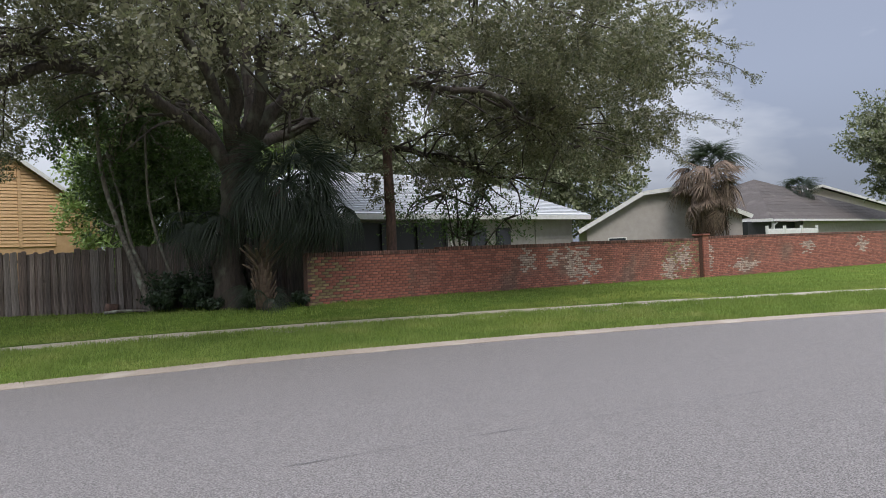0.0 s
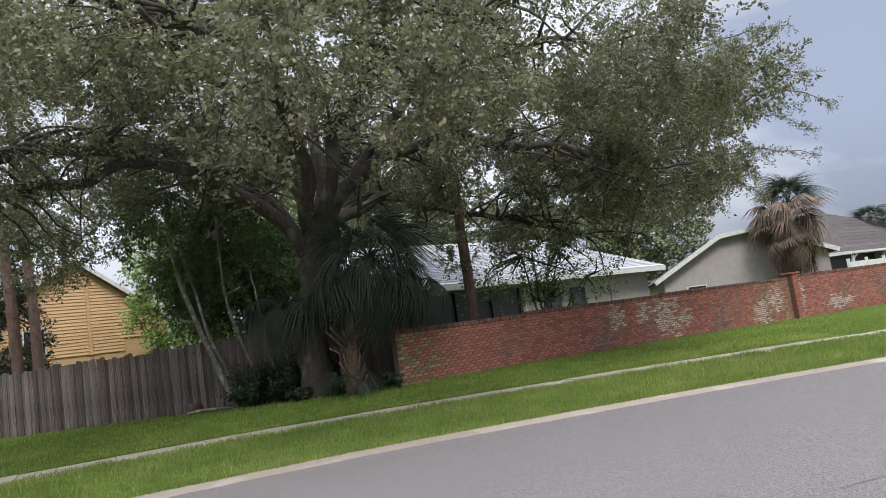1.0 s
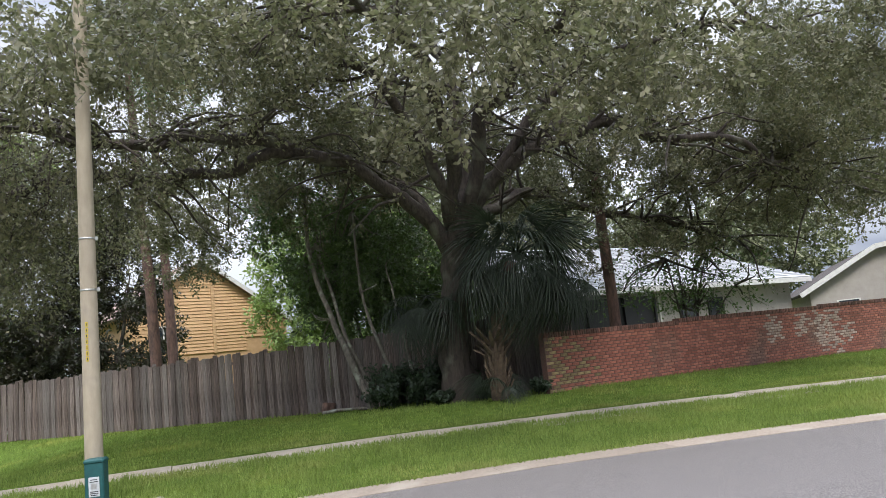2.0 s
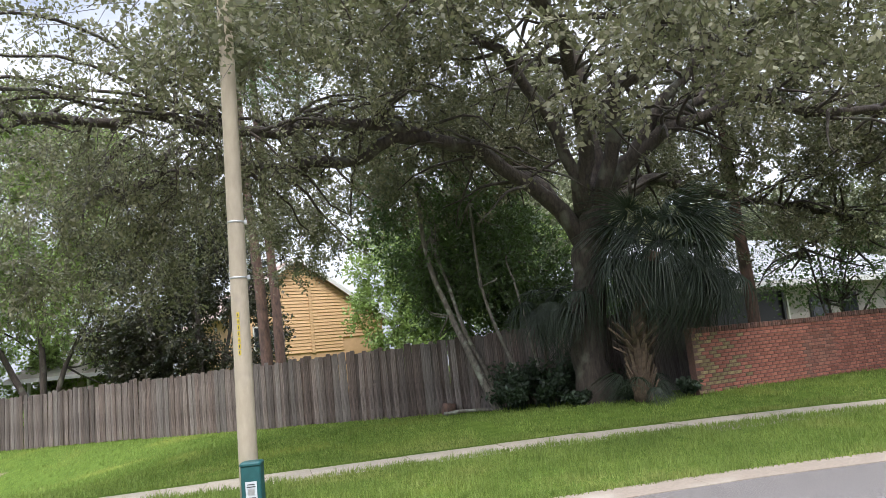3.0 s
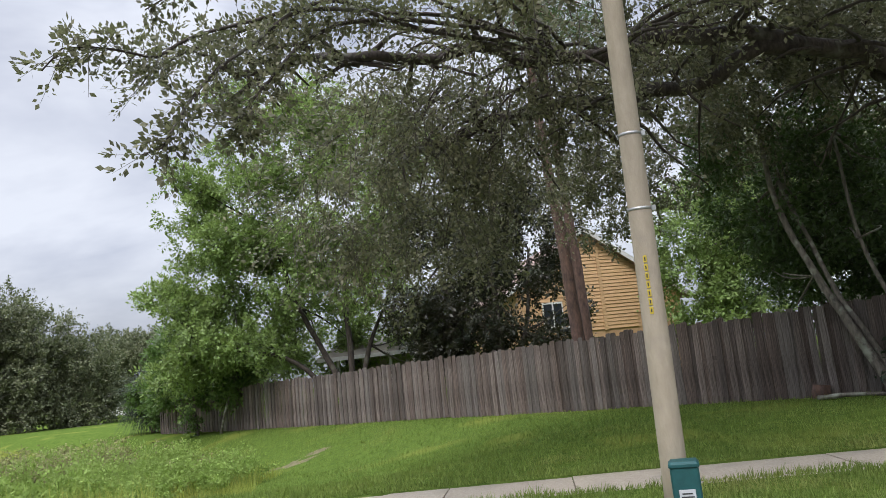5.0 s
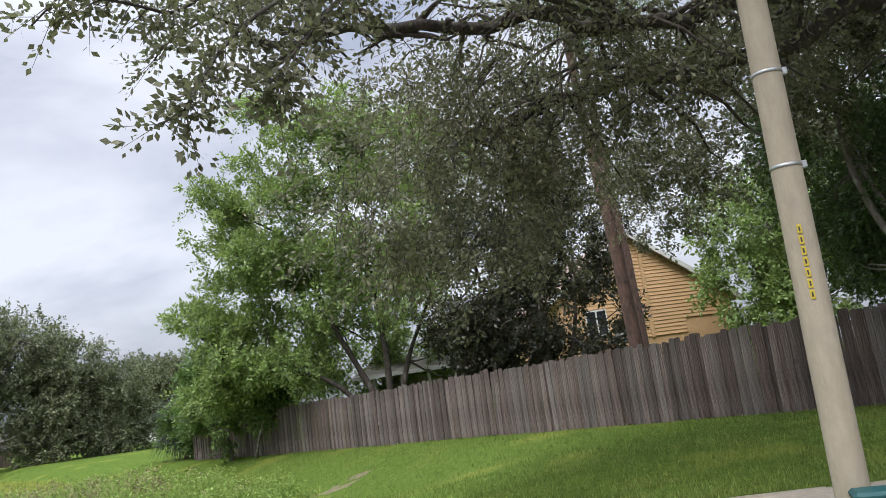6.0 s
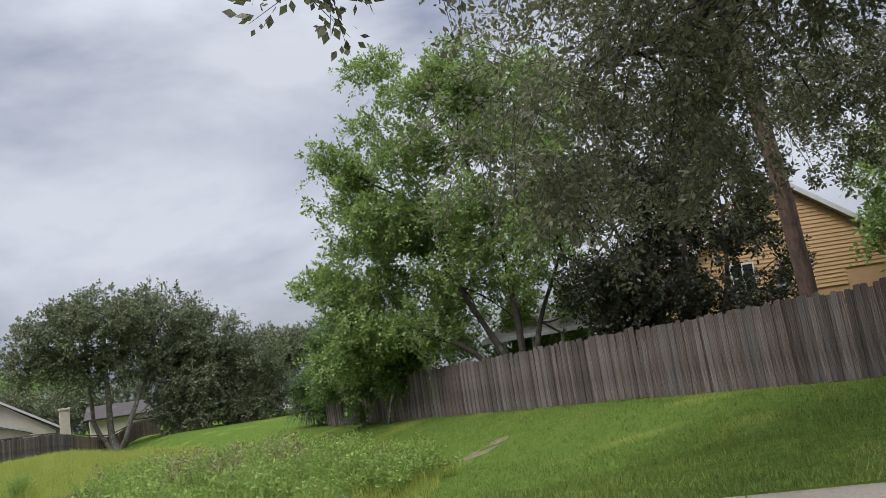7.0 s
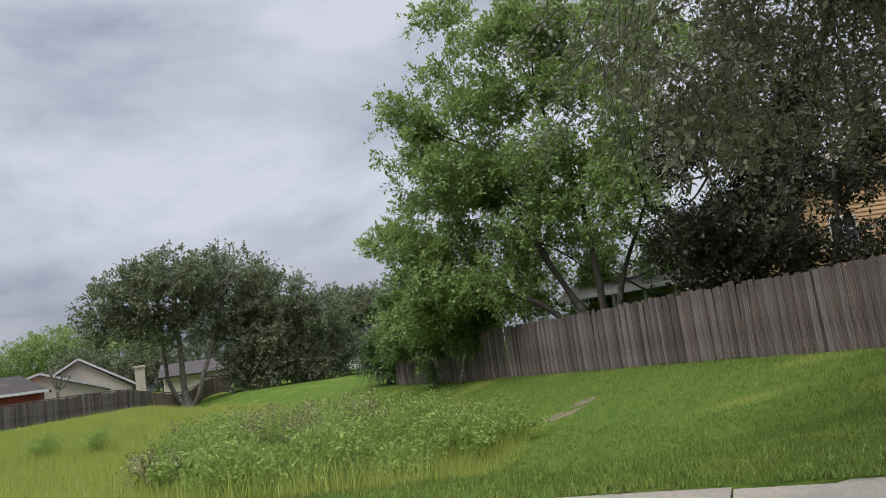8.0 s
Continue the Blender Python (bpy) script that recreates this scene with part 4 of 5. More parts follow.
def oak_tree():
    rng = np.random.default_rng(11)
    bx, by = 4.85, 19.75
    z0 = land(bx, by)
    oak = empty("live_oak", (bx, by, z0), "huge spreading live oak with dark trunk and grey-green leaves", "tree")
    O = Vector((bx, by, z0))
    def loc(p):
        return Vector(p) - O
    trunk = curve_path([loc(p) for p in ((4.8, 19.8, z0 - 0.1), (4.75, 19.75, 1.6), (4.95, 19.65, 3.2), (5.15, 19.5, 4.7))], 6, 0.05)
    part("trunk", tube(trunk, taper(len(trunk), 0.40, 0.36, 0.22), 16, 0.25, 4), M_BARK, oak)
    limbs = [
        ((5.0, 19.6, 3.9), (3.4, 19.2, 5.6), (0.6, 18.6, 6.3), (-2.2, 18.0, 6.2), (-5.0, 16.4, 6.0), (-6.6, 15.0, 5.4)),
        ((5.1, 19.5, 4.3), (6.6, 18.6, 6.2), (9.2, 17.6, 6.4), (12.0, 17.2, 5.6), (14.6, 17.6, 4.8)),
        ((5.1, 19.5, 4.5), (5.6, 18.0, 7.0), (6.6, 15.6, 8.2), (7.8, 13.4, 8.0)),
        ((5.0, 19.5, 4.5), (4.2, 17.6, 6.8), (2.4, 15.0, 7.6), (0.8, 12.8, 7.0)),
        ((5.2, 19.5, 4.6), (5.4, 19.8, 7.6), (5.0, 20.2, 10.4), (4.4, 20.0, 12.2)),
        ((5.1, 19.6, 4.3), (7.2, 21.0, 5.6), (10.2, 22.0, 5.4), (13.0, 22.2, 4.8), (15.2, 21.8, 4.2)),
        ((5.0, 19.6, 4.2), (3.4, 21.4, 6.6), (1.4, 23.6, 8.0), (-1.0, 25.2, 8.2)),
        ((5.1, 19.6, 4.4), (6.6, 22.0, 7.2), (8.4, 24.4, 8.4)),
        ((5.0, 19.5, 4.4), (3.2, 18.2, 7.4), (0.8, 16.8, 9.0), (-1.8, 15.6, 8.6)),
        ((5.2, 19.4, 4.5), (7.6, 18.4, 7.6), (10.6, 16.8, 8.6), (13.2, 16.0, 7.8)),
        ((5.2, 19.5, 4.6), (8.4, 19.6, 7.4), (12.6, 19.6, 8.2), (16.6, 19.4, 7.8), (19.8, 19.2, 7.6)),
        ((1.2, 18.7, 6.2), (-1.6, 19.2, 5.8), (-3.8, 19.1, 5.6), (-5.0, 18.8, 5.2)),
    ]
    twig_at = []
    for i, pts in enumerate(limbs):
        p = curve_path([loc(q) for q in pts], 7, 0.35, i)
        part("limb", tube(p, taper(len(p), 0.20 if i < 6 else 0.15, 0.035), 9, 0.2, i), M_BARK, oak)
        for k in range(6, len(p)):
            for j in range(2):
                d = Vector(rng.normal(0, 1, 3))
                d.z = d.z * 0.4 - 0.05
                d.normalize()
                reach = 2.0 if p[k].x + bx > -3.5 else 0.7
                q = [p[k], p[k] + d * reach * 0.45 + Vector((0, 0, 0.06 * reach)), p[k] + d * reach + Vector((0, 0, -0.08 * reach))]
                q = curve_path(q, 3, 0.25, k + j)
                part("branch", tube(q, taper(len(q), 0.05, 0.012), 5), M_BARK, oak)
                if reach > 1 or j == 0:
                    twig_at.append(p[k] + d * (reach - 0.1))
    lobes = []
    for k in range(17):
        a = 2 * math.pi * k / 17 + rng.uniform(-0.1, 0.1)
        r = rng.uniform(7.0, 9.0)
        lobes.append((4.6 + r * math.cos(a) * 1.12, 19.2 + r * math.sin(a) * 0.95, rng.uniform(6.0, 7.6), rng.uniform(2.3, 3.1), rng.uniform(2.3, 3.1), rng.uniform(1.5, 2.2)))
    for k in range(11):
        a = 2 * math.pi * k / 11 + rng.uniform(-0.2, 0.2)
        r = rng.uniform(3.5, 6.0)
        lobes.append((4.6 + r * math.cos(a), 19.2 + r * math.sin(a), rng.uniform(8.5, 10.2), 2.9, 2.9, 2.0))
    lobes += [(4.6, 19.2, 11.6, 3.5, 3.5, 2.0)]
    lobes += [(1.6, 20.2, 6.9, 2.0, 1.6, 1.2), (3.4, 21.4, 6.8, 1.8, 1.6, 1.3), (-0.8, 20.6, 7.2, 1.8, 1.6, 1.1), (1.6, 22.4, 7.2, 2.2, 1.8, 1.4)]
    # low skirts of the crown
    lobes += [(13.2, 21.2, 4.6, 2.2, 2.0, 1.5), (11.0, 21.6, 4.5, 1.6, 1.6, 1.3), (15.6, 18.6, 5.0, 2.2, 2.0, 1.5), (-3.2, 17.4, 5.7, 2.0, 1.8, 1.2), (0.4, 17.4, 7.4, 2.2, 2.0, 1.2), (8.6, 18.2, 6.0, 2.2, 2.0, 1.3), (-5.6, 18.4, 5.0, 2.0, 2.0, 1.5), (12.8, 16.6, 5.6, 2.2, 2.0, 1.4), (-6.6, 18.2, 4.9, 1.7, 1.5, 1.4), (-4.6, 19.2, 4.8, 1.8, 1.5, 1.4), (-2.6, 20.4, 6.4, 1.6, 1.5, 1.2)]
    lobes += [(16.6, 18.6, 8.0, 2.6, 2.4, 2.2), (18.6, 19.4, 6.6, 2.2, 2.0, 1.6), (19.8, 19.4, 8.8, 2.2, 2.2, 1.8), (17.8, 20.6, 10.2, 2.4, 2.4, 1.8), (16.0, 20.4, 5.2, 1.8, 1.6, 1.4), (18.2, 20.4, 5.2, 1.8, 1.6, 1.3), (20.2, 20.6, 5.8, 1.6, 1.6, 1.2)]
    lobes += [(14.7, 20.0, 7.6, 2.0, 1.6, 1.6), (14.4, 20.2, 5.7, 1.8, 1.5, 1.3), (12.2, 20.2, 9.4, 2.0, 1.6, 1.4), (13.0, 20.4, 6.8, 1.8, 1.6, 1.4), (10.0, 20.2, 8.2, 1.8, 1.6, 1.3)]
    lobes += [(4.6, 22.0, 8.0, 2.2, 1.6, 1.6), (6.8, 22.4, 7.6, 2.0, 1.6, 1.6), (2.6, 22.8, 8.3, 2.0, 1.6, 1.4), (8.6, 22.4, 7.0, 1.8, 1.5, 1.4)]
    high = [q for q in lobes if q[2] > 8.4]
    low = [q for q in lobes if q[2] <= 8.4 and q[0] >= -2]
    west = [q for q in lobes if q[2] <= 8.4 and q[0] < -2]
    pts, ways = lobe_points(rng, clumps(low, 9, 0.30, 0.5, 5), 27, 0.25, 0.36, 0.9)
    p2, w2 = lobe_points(rng, clumps(high, 9, 0.30, 0.5, 6), 24, 0.25, 0.36, 0.9)
    pts, ways = np.concatenate([pts, p2]), np.concatenate([ways, w2])
    west = [q for q in west if q[0] - q[3] > -8.6]
    p3, w3 = lobe_points(rng, west, 20, 0.25, 0.54, 0.8)
    keep = p3[:, 0] > -7.2
    p3, w3 = p3[keep], w3[keep]
    leaf, twig = sprays(rng, p3 - np.array(O), w3 * np.array([1, 1, 0.6]), 0.8, 24, 0.068, 0.45, 0.55)
    tagged(quads_part("crown", leaf, M_OAK, oak, "sparse grey-green drooping leaves"), kind="stuff")
    tagged(quads_part("twigwork", twig, M_TWIG, oak), kind="stuff")
    # the western rim of the crown hangs down as a dense curtain
    rim = [(-5.6, 18.3, 4.9, 1.5, 1.5, 1.7), (-4.2, 18.8, 4.9, 1.5, 1.4, 1.8), (-3.3, 18.2, 5.6, 1.3, 1.4, 1.2), (-6.0, 19.8, 5.4, 1.4, 1.4, 1.6), (-4.8, 20.8, 4.8, 1.6, 1.3, 1.7), (-2.0, 18.8, 6.3, 1.6, 1.6, 0.9), (-0.4, 19.6, 6.5, 1.6, 1.6, 0.9), (-3.2, 20.6, 6.0, 1.4, 1.4, 1.1), (-5.2, 19.2, 3.7, 1.1, 1.1, 1.0), (-4.4, 19.6, 6.4, 1.5, 1.4, 1.0), (-3.0, 19.8, 5.2, 1.0, 1.2, 1.0)]
    p4, w4 = lobe_points(rng, clumps(rim, 9, 0.34, 0.3, 9), 20, 0.1, 0.43, 1.1)
    w4 = w4 * np.array([0.6, 0.6, 0.3]) + np.array([0, 0, -0.7])
    leaf, twig = sprays(rng, p4 - np.array(O), w4, 0.6, 24, 0.085, 0.3, 0.52)
    tagged(quads_part("crown", leaf, M_OAK, oak, "hanging curtain of small grey-green leaves"), kind="stuff")
    tagged(quads_part("twigwork", twig, M_TWIG, oak), kind="stuff")
    for k, q in enumerate(p4[::40]):
        a = Vector((q[0] * 0.6 - 0.8, 18.2 + (q[1] - 18.2) * 0.4, max(q[2] + 0.5, 6.2)))
        c = curve_path([a - O, (a + Vector(q)) / 2 + Vector((0, 0, 0.35)) - O, Vector(q) - O], 4, 0.3, k)
        part("branch", tube(c, taper(len(c), 0.032, 0.008), 5), M_BARK, oak)
    ends = np.array([tuple(t + O) for t in twig_at])
    ways = np.concatenate([ways, rng.normal(0, 1, ends.shape)])
    pts = np.concatenate([pts, ends]) - np.array(O)
    ways[:, 2] = ways[:, 2] * 0.6 - 0.1
    leaf, twig = sprays(rng, pts, ways, 0.44, 28, 0.088, 0.35, 0.6)
    tagged(quads_part("crown", leaf, M_OAK, oak, "dense small grey-green leaves"), kind="stuff")
    tagged(quads_part("twigwork", twig, M_TWIG, oak, "thin grey-brown twigs"), kind="stuff")
    # long drooping outer boughs with leafy twigs along them
    for k, pts in enumerate(OUTER):
        p = curve_path([loc(q) for q in pts], 6, 0.22, k + 40)
        part("branch", tube(p, taper(len(p), 0.034, 0.007), 6), M_BARK, oak)
        at, way = [], []
        for i in range(6, len(p)):
            for j in range(5):
                at.append(tuple(p[i] + (p[i - 1] - p[i]) * rng.random()))
                w = (p[i] - p[i - 1]).normalized() * 0.7 + Vector(rng.normal(0, 0.6, 3))
                way.append(tuple(w))
        leaf, twig = sprays(rng, np.array(at), np.array(way), 0.36, 20, 0.062, 0.3, 0.62)
        tagged(quads_part("spray", leaf, M_OAK, oak), kind="stuff")
        tagged(quads_part("spray_twigwork", twig, M_TWIG, oak), kind="stuff")


def simple_tree(name, at, label, trunks, lobes, density, per, size, leaf, bark, seed, spread=(0.3, 0.5), holes=0.35, hollow=0.4, droop=0.2, aspect=0.5, clump=None):
    rng = np.random.default_rng(seed)
    z0 = land(*at)
    O = Vector((at[0], at[1], z0))
    tree = empty(name, O, label, "tree")
    for i, (pts, r0, r1) in enumerate(trunks):
        p = curve_path([Vector(q) - O for q in pts], 6, 0.12 * r0 / 0.2, i + seed)
        part("trunk" if i == 0 else "limb", tube(p, taper(len(p), r0, r1, r0 * 0.3 if i == 0 else 0), 10, 0.2, i), bark, tree)
    if clump:
        lobes = clumps(lobes, *clump, seed)
    pts, ways = lobe_points(rng, lobes, density, hollow, holes, 0.7)
    # limbs reaching out to some of the sprays
    ends = [Vector(t[0][-1]) for t in trunks] + [Vector(t[0][len(t[0]) // 2]) for t in trunks]
    for q in pts[:: max(1, len(pts) // 40)]:
        e = min(ends, key=lambda v: (v - Vector(q)).length)
        m = (e + Vector(q)) / 2 + Vector(rng.normal(0, 0.25, 3))
        c = curve_path([e - O, m - O, Vector(q) - O], 3, 0.1, 2)
        part("branch", tube(c, taper(len(c), 0.024 if M_SLIMBARK is bark and trunks[0][1] < 0.2 else 0.045, 0.01), 5), bark, tree)
    leaf_co, twig_co = sprays(rng, pts - np.array(O), ways, (spread[0] + spread[1]) * 0.95, per, size, droop, aspect)
    tagged(quads_part("crown", leaf_co, leaf, tree), kind="stuff")
    tagged(quads_part("twigwork", twig_co, M_TWIG, tree), kind="stuff")
    return tree


oak_tree()

# light green tree behind the fence, spilling over its end
simple_tree("broadleaf_tree", (-10.9, 36.6), "light green broadleaf tree with several trunks behind the fence",
            [(((-10.9, 36.6, 0.1), (-11.6, 36.9, 2.4), (-13.0, 37.4, 5.0), (-14.2, 37.8, 8.6)), 0.17, 0.05),
             (((-10.8, 36.6, 0.1), (-10.7, 36.5, 3.0), (-11.0, 36.8, 6.5), (-12.0, 37.0, 10.5)), 0.15, 0.05),
             (((-10.7, 36.5, 0.1), (-9.8, 36.2, 3.0), (-8.6, 36.4, 5.5)), 0.13, 0.05),
             (((-11.0, 36.7, 0.1), (-12.8, 36.2, 2.6), (-15.2, 36.0, 3.4), (-17.4, 36.2, 4.6)), 0.12, 0.04)],
            [(-13.5, 37.2, 6.5, 3.6, 3.2, 2.8), (-15.6, 37.0, 9.3, 2.9, 2.6, 2.2), (-12.4, 37.4, 11.3, 2.6, 2.6, 2.1), (-17.2, 38.0, 6.2, 2.6, 2.4, 2.2), (-10.0, 36.4, 8.6, 2.6, 2.6, 2.4), (-9.6, 36.0, 5.6, 2.2, 2.0, 1.6), (-17.8, 39.0, 3.2, 2.4, 2.4, 2.0), (-14.4, 36.6, 3.4, 2.2, 1.8, 1.3), (-11.4, 37.0, 13.4, 2.0, 1.8, 1.6), (-8.4, 36.8, 11.0, 2.4, 2.2, 2.0), (-16.2, 37.6, 4.6, 2.6, 2.2, 1.8), (-12.6, 39.6, 3.0, 2.6, 1.2, 2.2), (-8.0, 38.6, 3.4, 2.2, 1.2, 1.8), (-14.6, 36.6, 11.2, 1.8, 1.8, 1.5), (-15.1, 37.2, 14.0, 1.5, 1.4, 1.2), (-17.5, 37.2, 10.5, 1.5, 1.4, 1.3)],
            38, 18, 0.155, M_LIGHTLEAF, M_BARK, 21, (0.24, 0.4), 0.42, clump=(8, 0.36, 0.72))
# shrubs tumbling over the end of the fence down to the lawn
simple_tree("overgrown_shrub", (-18.6, 39.4), "dense green shrub tumbling over the fence to the lawn",
            [(((-18.6, 39.4, 0.0), (-18.8, 39.6, 1.4), (-19.2, 39.8, 2.6)), 0.07, 0.03), (((-17.0, 38.2, 0.0), (-16.6, 38.0, 1.2), (-16.2, 38.2, 2.4)), 0.06, 0.03)],
            [(-19.4, 41.4, 3.0, 2.0, 1.6, 1.5), (-21.8, 43.6, 2.7, 1.7, 1.4, 1.6), (-23.4, 45.2, 1.9, 1.5, 1.3, 1.7), (-17.2, 39.4, 3.0, 1.8, 1.3, 1.2), (-20.6, 41.8, 4.2, 2.0, 1.7, 1.6), (-18.9, 39.7, 1.7, 0.8, 0.5, 0.9), (-18.6, 39.2, 0.75, 0.6, 0.4, 0.65), (-21.2, 41.9, 1.9, 1.0, 0.5, 0.7), (-15.4, 37.8, 2.7, 1.2, 0.9, 0.8), (-16.4, 38.3, 2.0, 0.9, 0.5, 0.6)],
            42, 20, 0.15, M_MIDLEAF, M_SLIMBARK, 22, (0.2, 0.34), 0.36, clump=(7, 0.38, 0.7))
simple_tree("magnolia", (-4.6, 32.6), "dark glossy-leaved magnolia tree behind the fence",
            [(((-4.6, 32.6, 0.2), (-4.5, 32.7, 2.6), (-4.6, 32.8, 5.0), (-4.9, 33.0, 7.4)), 0.16, 0.05),
             (((-4.5, 32.6, 0.6), (-3.6, 32.6, 2.8), (-3.2, 32.8, 5.2)), 0.1, 0.04), (((-4.6, 32.6, 0.6), (-5.8, 32.8, 3.0), (-6.4, 33.0, 5.4)), 0.1, 0.04)],
            [(-4.5, 32.8, 4.4, 3.0, 2.4, 2.3), (-5.6, 33.0, 6.2, 2.3, 2.2, 1.9), (-3.4, 33.0, 6.0, 2.0, 2.0, 1.8), (-4.8, 33.0, 8.0, 1.8, 1.8, 1.6), (-6.6, 33.4, 3.6, 1.9, 1.7, 1.5), (-3.0, 32.4, 2.8, 1.6, 1.4, 1.3), (-5.6, 32.6, 2.2, 1.8, 1.2, 1.0)],
            52, 24, 0.135, M_MAGNOLIA, M_BARK, 23, (0.22, 0.38), 0.42)
# slim leaning trees in front of the fence
simple_tree("slim_tree", (3.2, 22.2), "slim leaning tree with feathery dark green foliage",
            [(((3.15, 21.75, 0.3), (2.78, 22.25, 1.6), (2.42, 22.8, 2.8), (2.1, 23.3, 4.5), (2.1, 23.6, 6.6)), 0.10, 0.045),
             (((3.25, 21.8, 0.3), (2.98, 22.2, 1.5), (2.72, 22.6, 2.4), (2.5, 23.2, 3.9), (2.3, 23.6, 5.0)), 0.065, 0.035),
             (((4.0, 21.3, 0.3), (3.5, 21.8, 1.8), (3.2, 22.3, 3.4), (3.2, 22.6, 5.6)), 0.055, 0.03),
             (((4.2, 21.1, 0.3), (4.0, 21.3, 1.8), (3.9, 21.8, 3.4)), 0.045, 0.025)],
            [(2.5, 24.2, 5.0, 1.5, 1.4, 1.0), (3.2, 24.4, 4.4, 1.5, 1.4, 1.1), (2.6, 24.2, 6.4, 1.9, 1.8, 1.0), (3.8, 22.8, 4.4, 1.2, 1.0, 0.9), (1.5, 24.0, 5.4, 0.9, 0.9, 0.6), (2.8, 24.8, 3.2, 0.9, 0.9, 0.7)],
            46, 22, 0.12, M_DARKLEAF, M_SLIMBARK, 24, (0.25, 0.45), 0.47)
simple_tree("broadleaf_tree", (4.4, 27.6), "dark shaded tree just behind the fence",
            [(((4.4, 27.6, 0.2), (4.3, 27.6, 2.0), (3.8, 27.5, 4.6)), 0.1, 0.04)],
            [(3.2, 27.2, 3.9, 1.2, 1.1, 1.2), (4.4, 26.8, 3.0, 1.6, 1.2, 1.3), (3.4, 27.5, 5.4, 1.8, 1.4, 1.2), (6.0, 26.6, 4.2, 1.8, 1.4, 1.6), (5.4, 26.0, 2.2, 1.6, 1.0, 0.9), (5.2, 25.2, 4.0, 1.6, 1.2, 1.5), (6.6, 25.4, 3.0, 1.6, 1.2, 1.4), (4.6, 26.2, 5.8, 1.6, 1.3, 1.2)],
            46, 22, 0.12, M_DARKLEAF, M_SLIMBARK, 27, (0.2, 0.38), 0.35)
simple_tree("broadleaf_tree", (5.6, 40.0), "bright green broadleaf tree behind the fence",
            [(((5.6, 40.0, 0.2), (5.5, 40.0, 3.0), (5.0, 40.0, 6.0)), 0.16, 0.05)],
            [(4.6, 40.0, 6.8, 2.6, 2.0, 2.0), (3.7, 39.6, 4.4, 1.8, 1.5, 1.4), (7.6, 40.4, 7.4, 3.0, 2.2, 2.6), (6.4, 39.4, 4.4, 2.2, 1.6, 1.8), (10.6, 40.0, 6.4, 2.6, 2.0, 2.6), (4.2, 39.4, 2.6, 1.6, 1.3, 1.2)],
            44, 18, 0.19, M_LIGHTLEAF, M_SLIMBARK, 25, (0.3, 0.5), 0.35)


def pine(at, lean, r, top, label, seed):
    z0 = land(*at)
    t = empty("pine", (at[0], at[1], z0), label, "tree")
    p = [Vector((lean[0] * z, lean[1] * z, z)) + 0.06 * noise.noise_vector((z * 0.3, seed, 0)) for z in np.linspace(-0.1, top, 16)]
    part("trunk", tube(p, taper(16, r, r * 0.55), 12, 0.18, seed), M_PINEBARK, t)
    rng = np.random.default_rng(seed)
    pts, _ = lobe_points(rng, [(p[-1].x, p[-1].y, top, 2.2, 2.2, 1.6), (p[-1].x + 1, p[-1].y, top - 2, 1.8, 1.8, 1.0)], 22, 0.3, 0.3)
    for q in pts[::18]:
        c = curve_path([p[-2], (p[-2] + Vector(q)) / 2 + Vector((0, 0, 0.2)), Vector(q)], 3)
        part("branch", tube(c, taper(len(c), 0.05, 0.015), 5), M_PINEBARK, t)
    tagged(quads_part("crown", leaves(rng, pts, 0.4, 24, 0.16, 0.0, 0.8, 0.14), M_DARKLEAF, t), kind="stuff")


pine((-2.05, 27.9), (-0.05, 0.0), 0.19, 13.0, "tall pine with reddish-brown furrowed trunk behind the fence", 31)
pine((-1.65, 30.5), (-0.03, 0.0), 0.19, 13.5, "slender pine with dark reddish trunk behind the fence", 32)
pine((10.5, 22.0), (0.0, 0.0), 0.18, 13.0, "straight pine trunk rising behind the brick wall", 33)

# shrub-like tree in front of the white roof
simple_tree("crape_myrtle", (13.6, 22.6), "thin multi-stemmed small tree behind the brick wall",
            [(((13.6, 22.6, 0.3), (13.2, 22.5, 2.0), (12.8, 22.4, 3.8)), 0.05, 0.02), (((13.7, 22.6, 0.3), (13.9, 22.6, 2.2), (14.4, 22.5, 3.8)), 0.05, 0.02), (((13.6, 22.6, 0.3), (13.5, 22.7, 2.2), (13.6, 22.9, 4.0)), 0.05, 0.02), (((13.7, 22.6, 0.3), (14.4, 22.4, 1.9), (15.2, 22.3, 2.8)), 0.04, 0.02)],
            [(13.4, 22.5, 3.4, 1.7, 1.2, 1.3), (14.6, 22.4, 3.0, 1.4, 1.0, 1.0), (12.2, 22.4, 3.4, 1.3, 1.0, 1.2)],
            26, 16, 0.11, M_DARKLEAF, M_BARK, 26, (0.3, 0.5), 0.45)

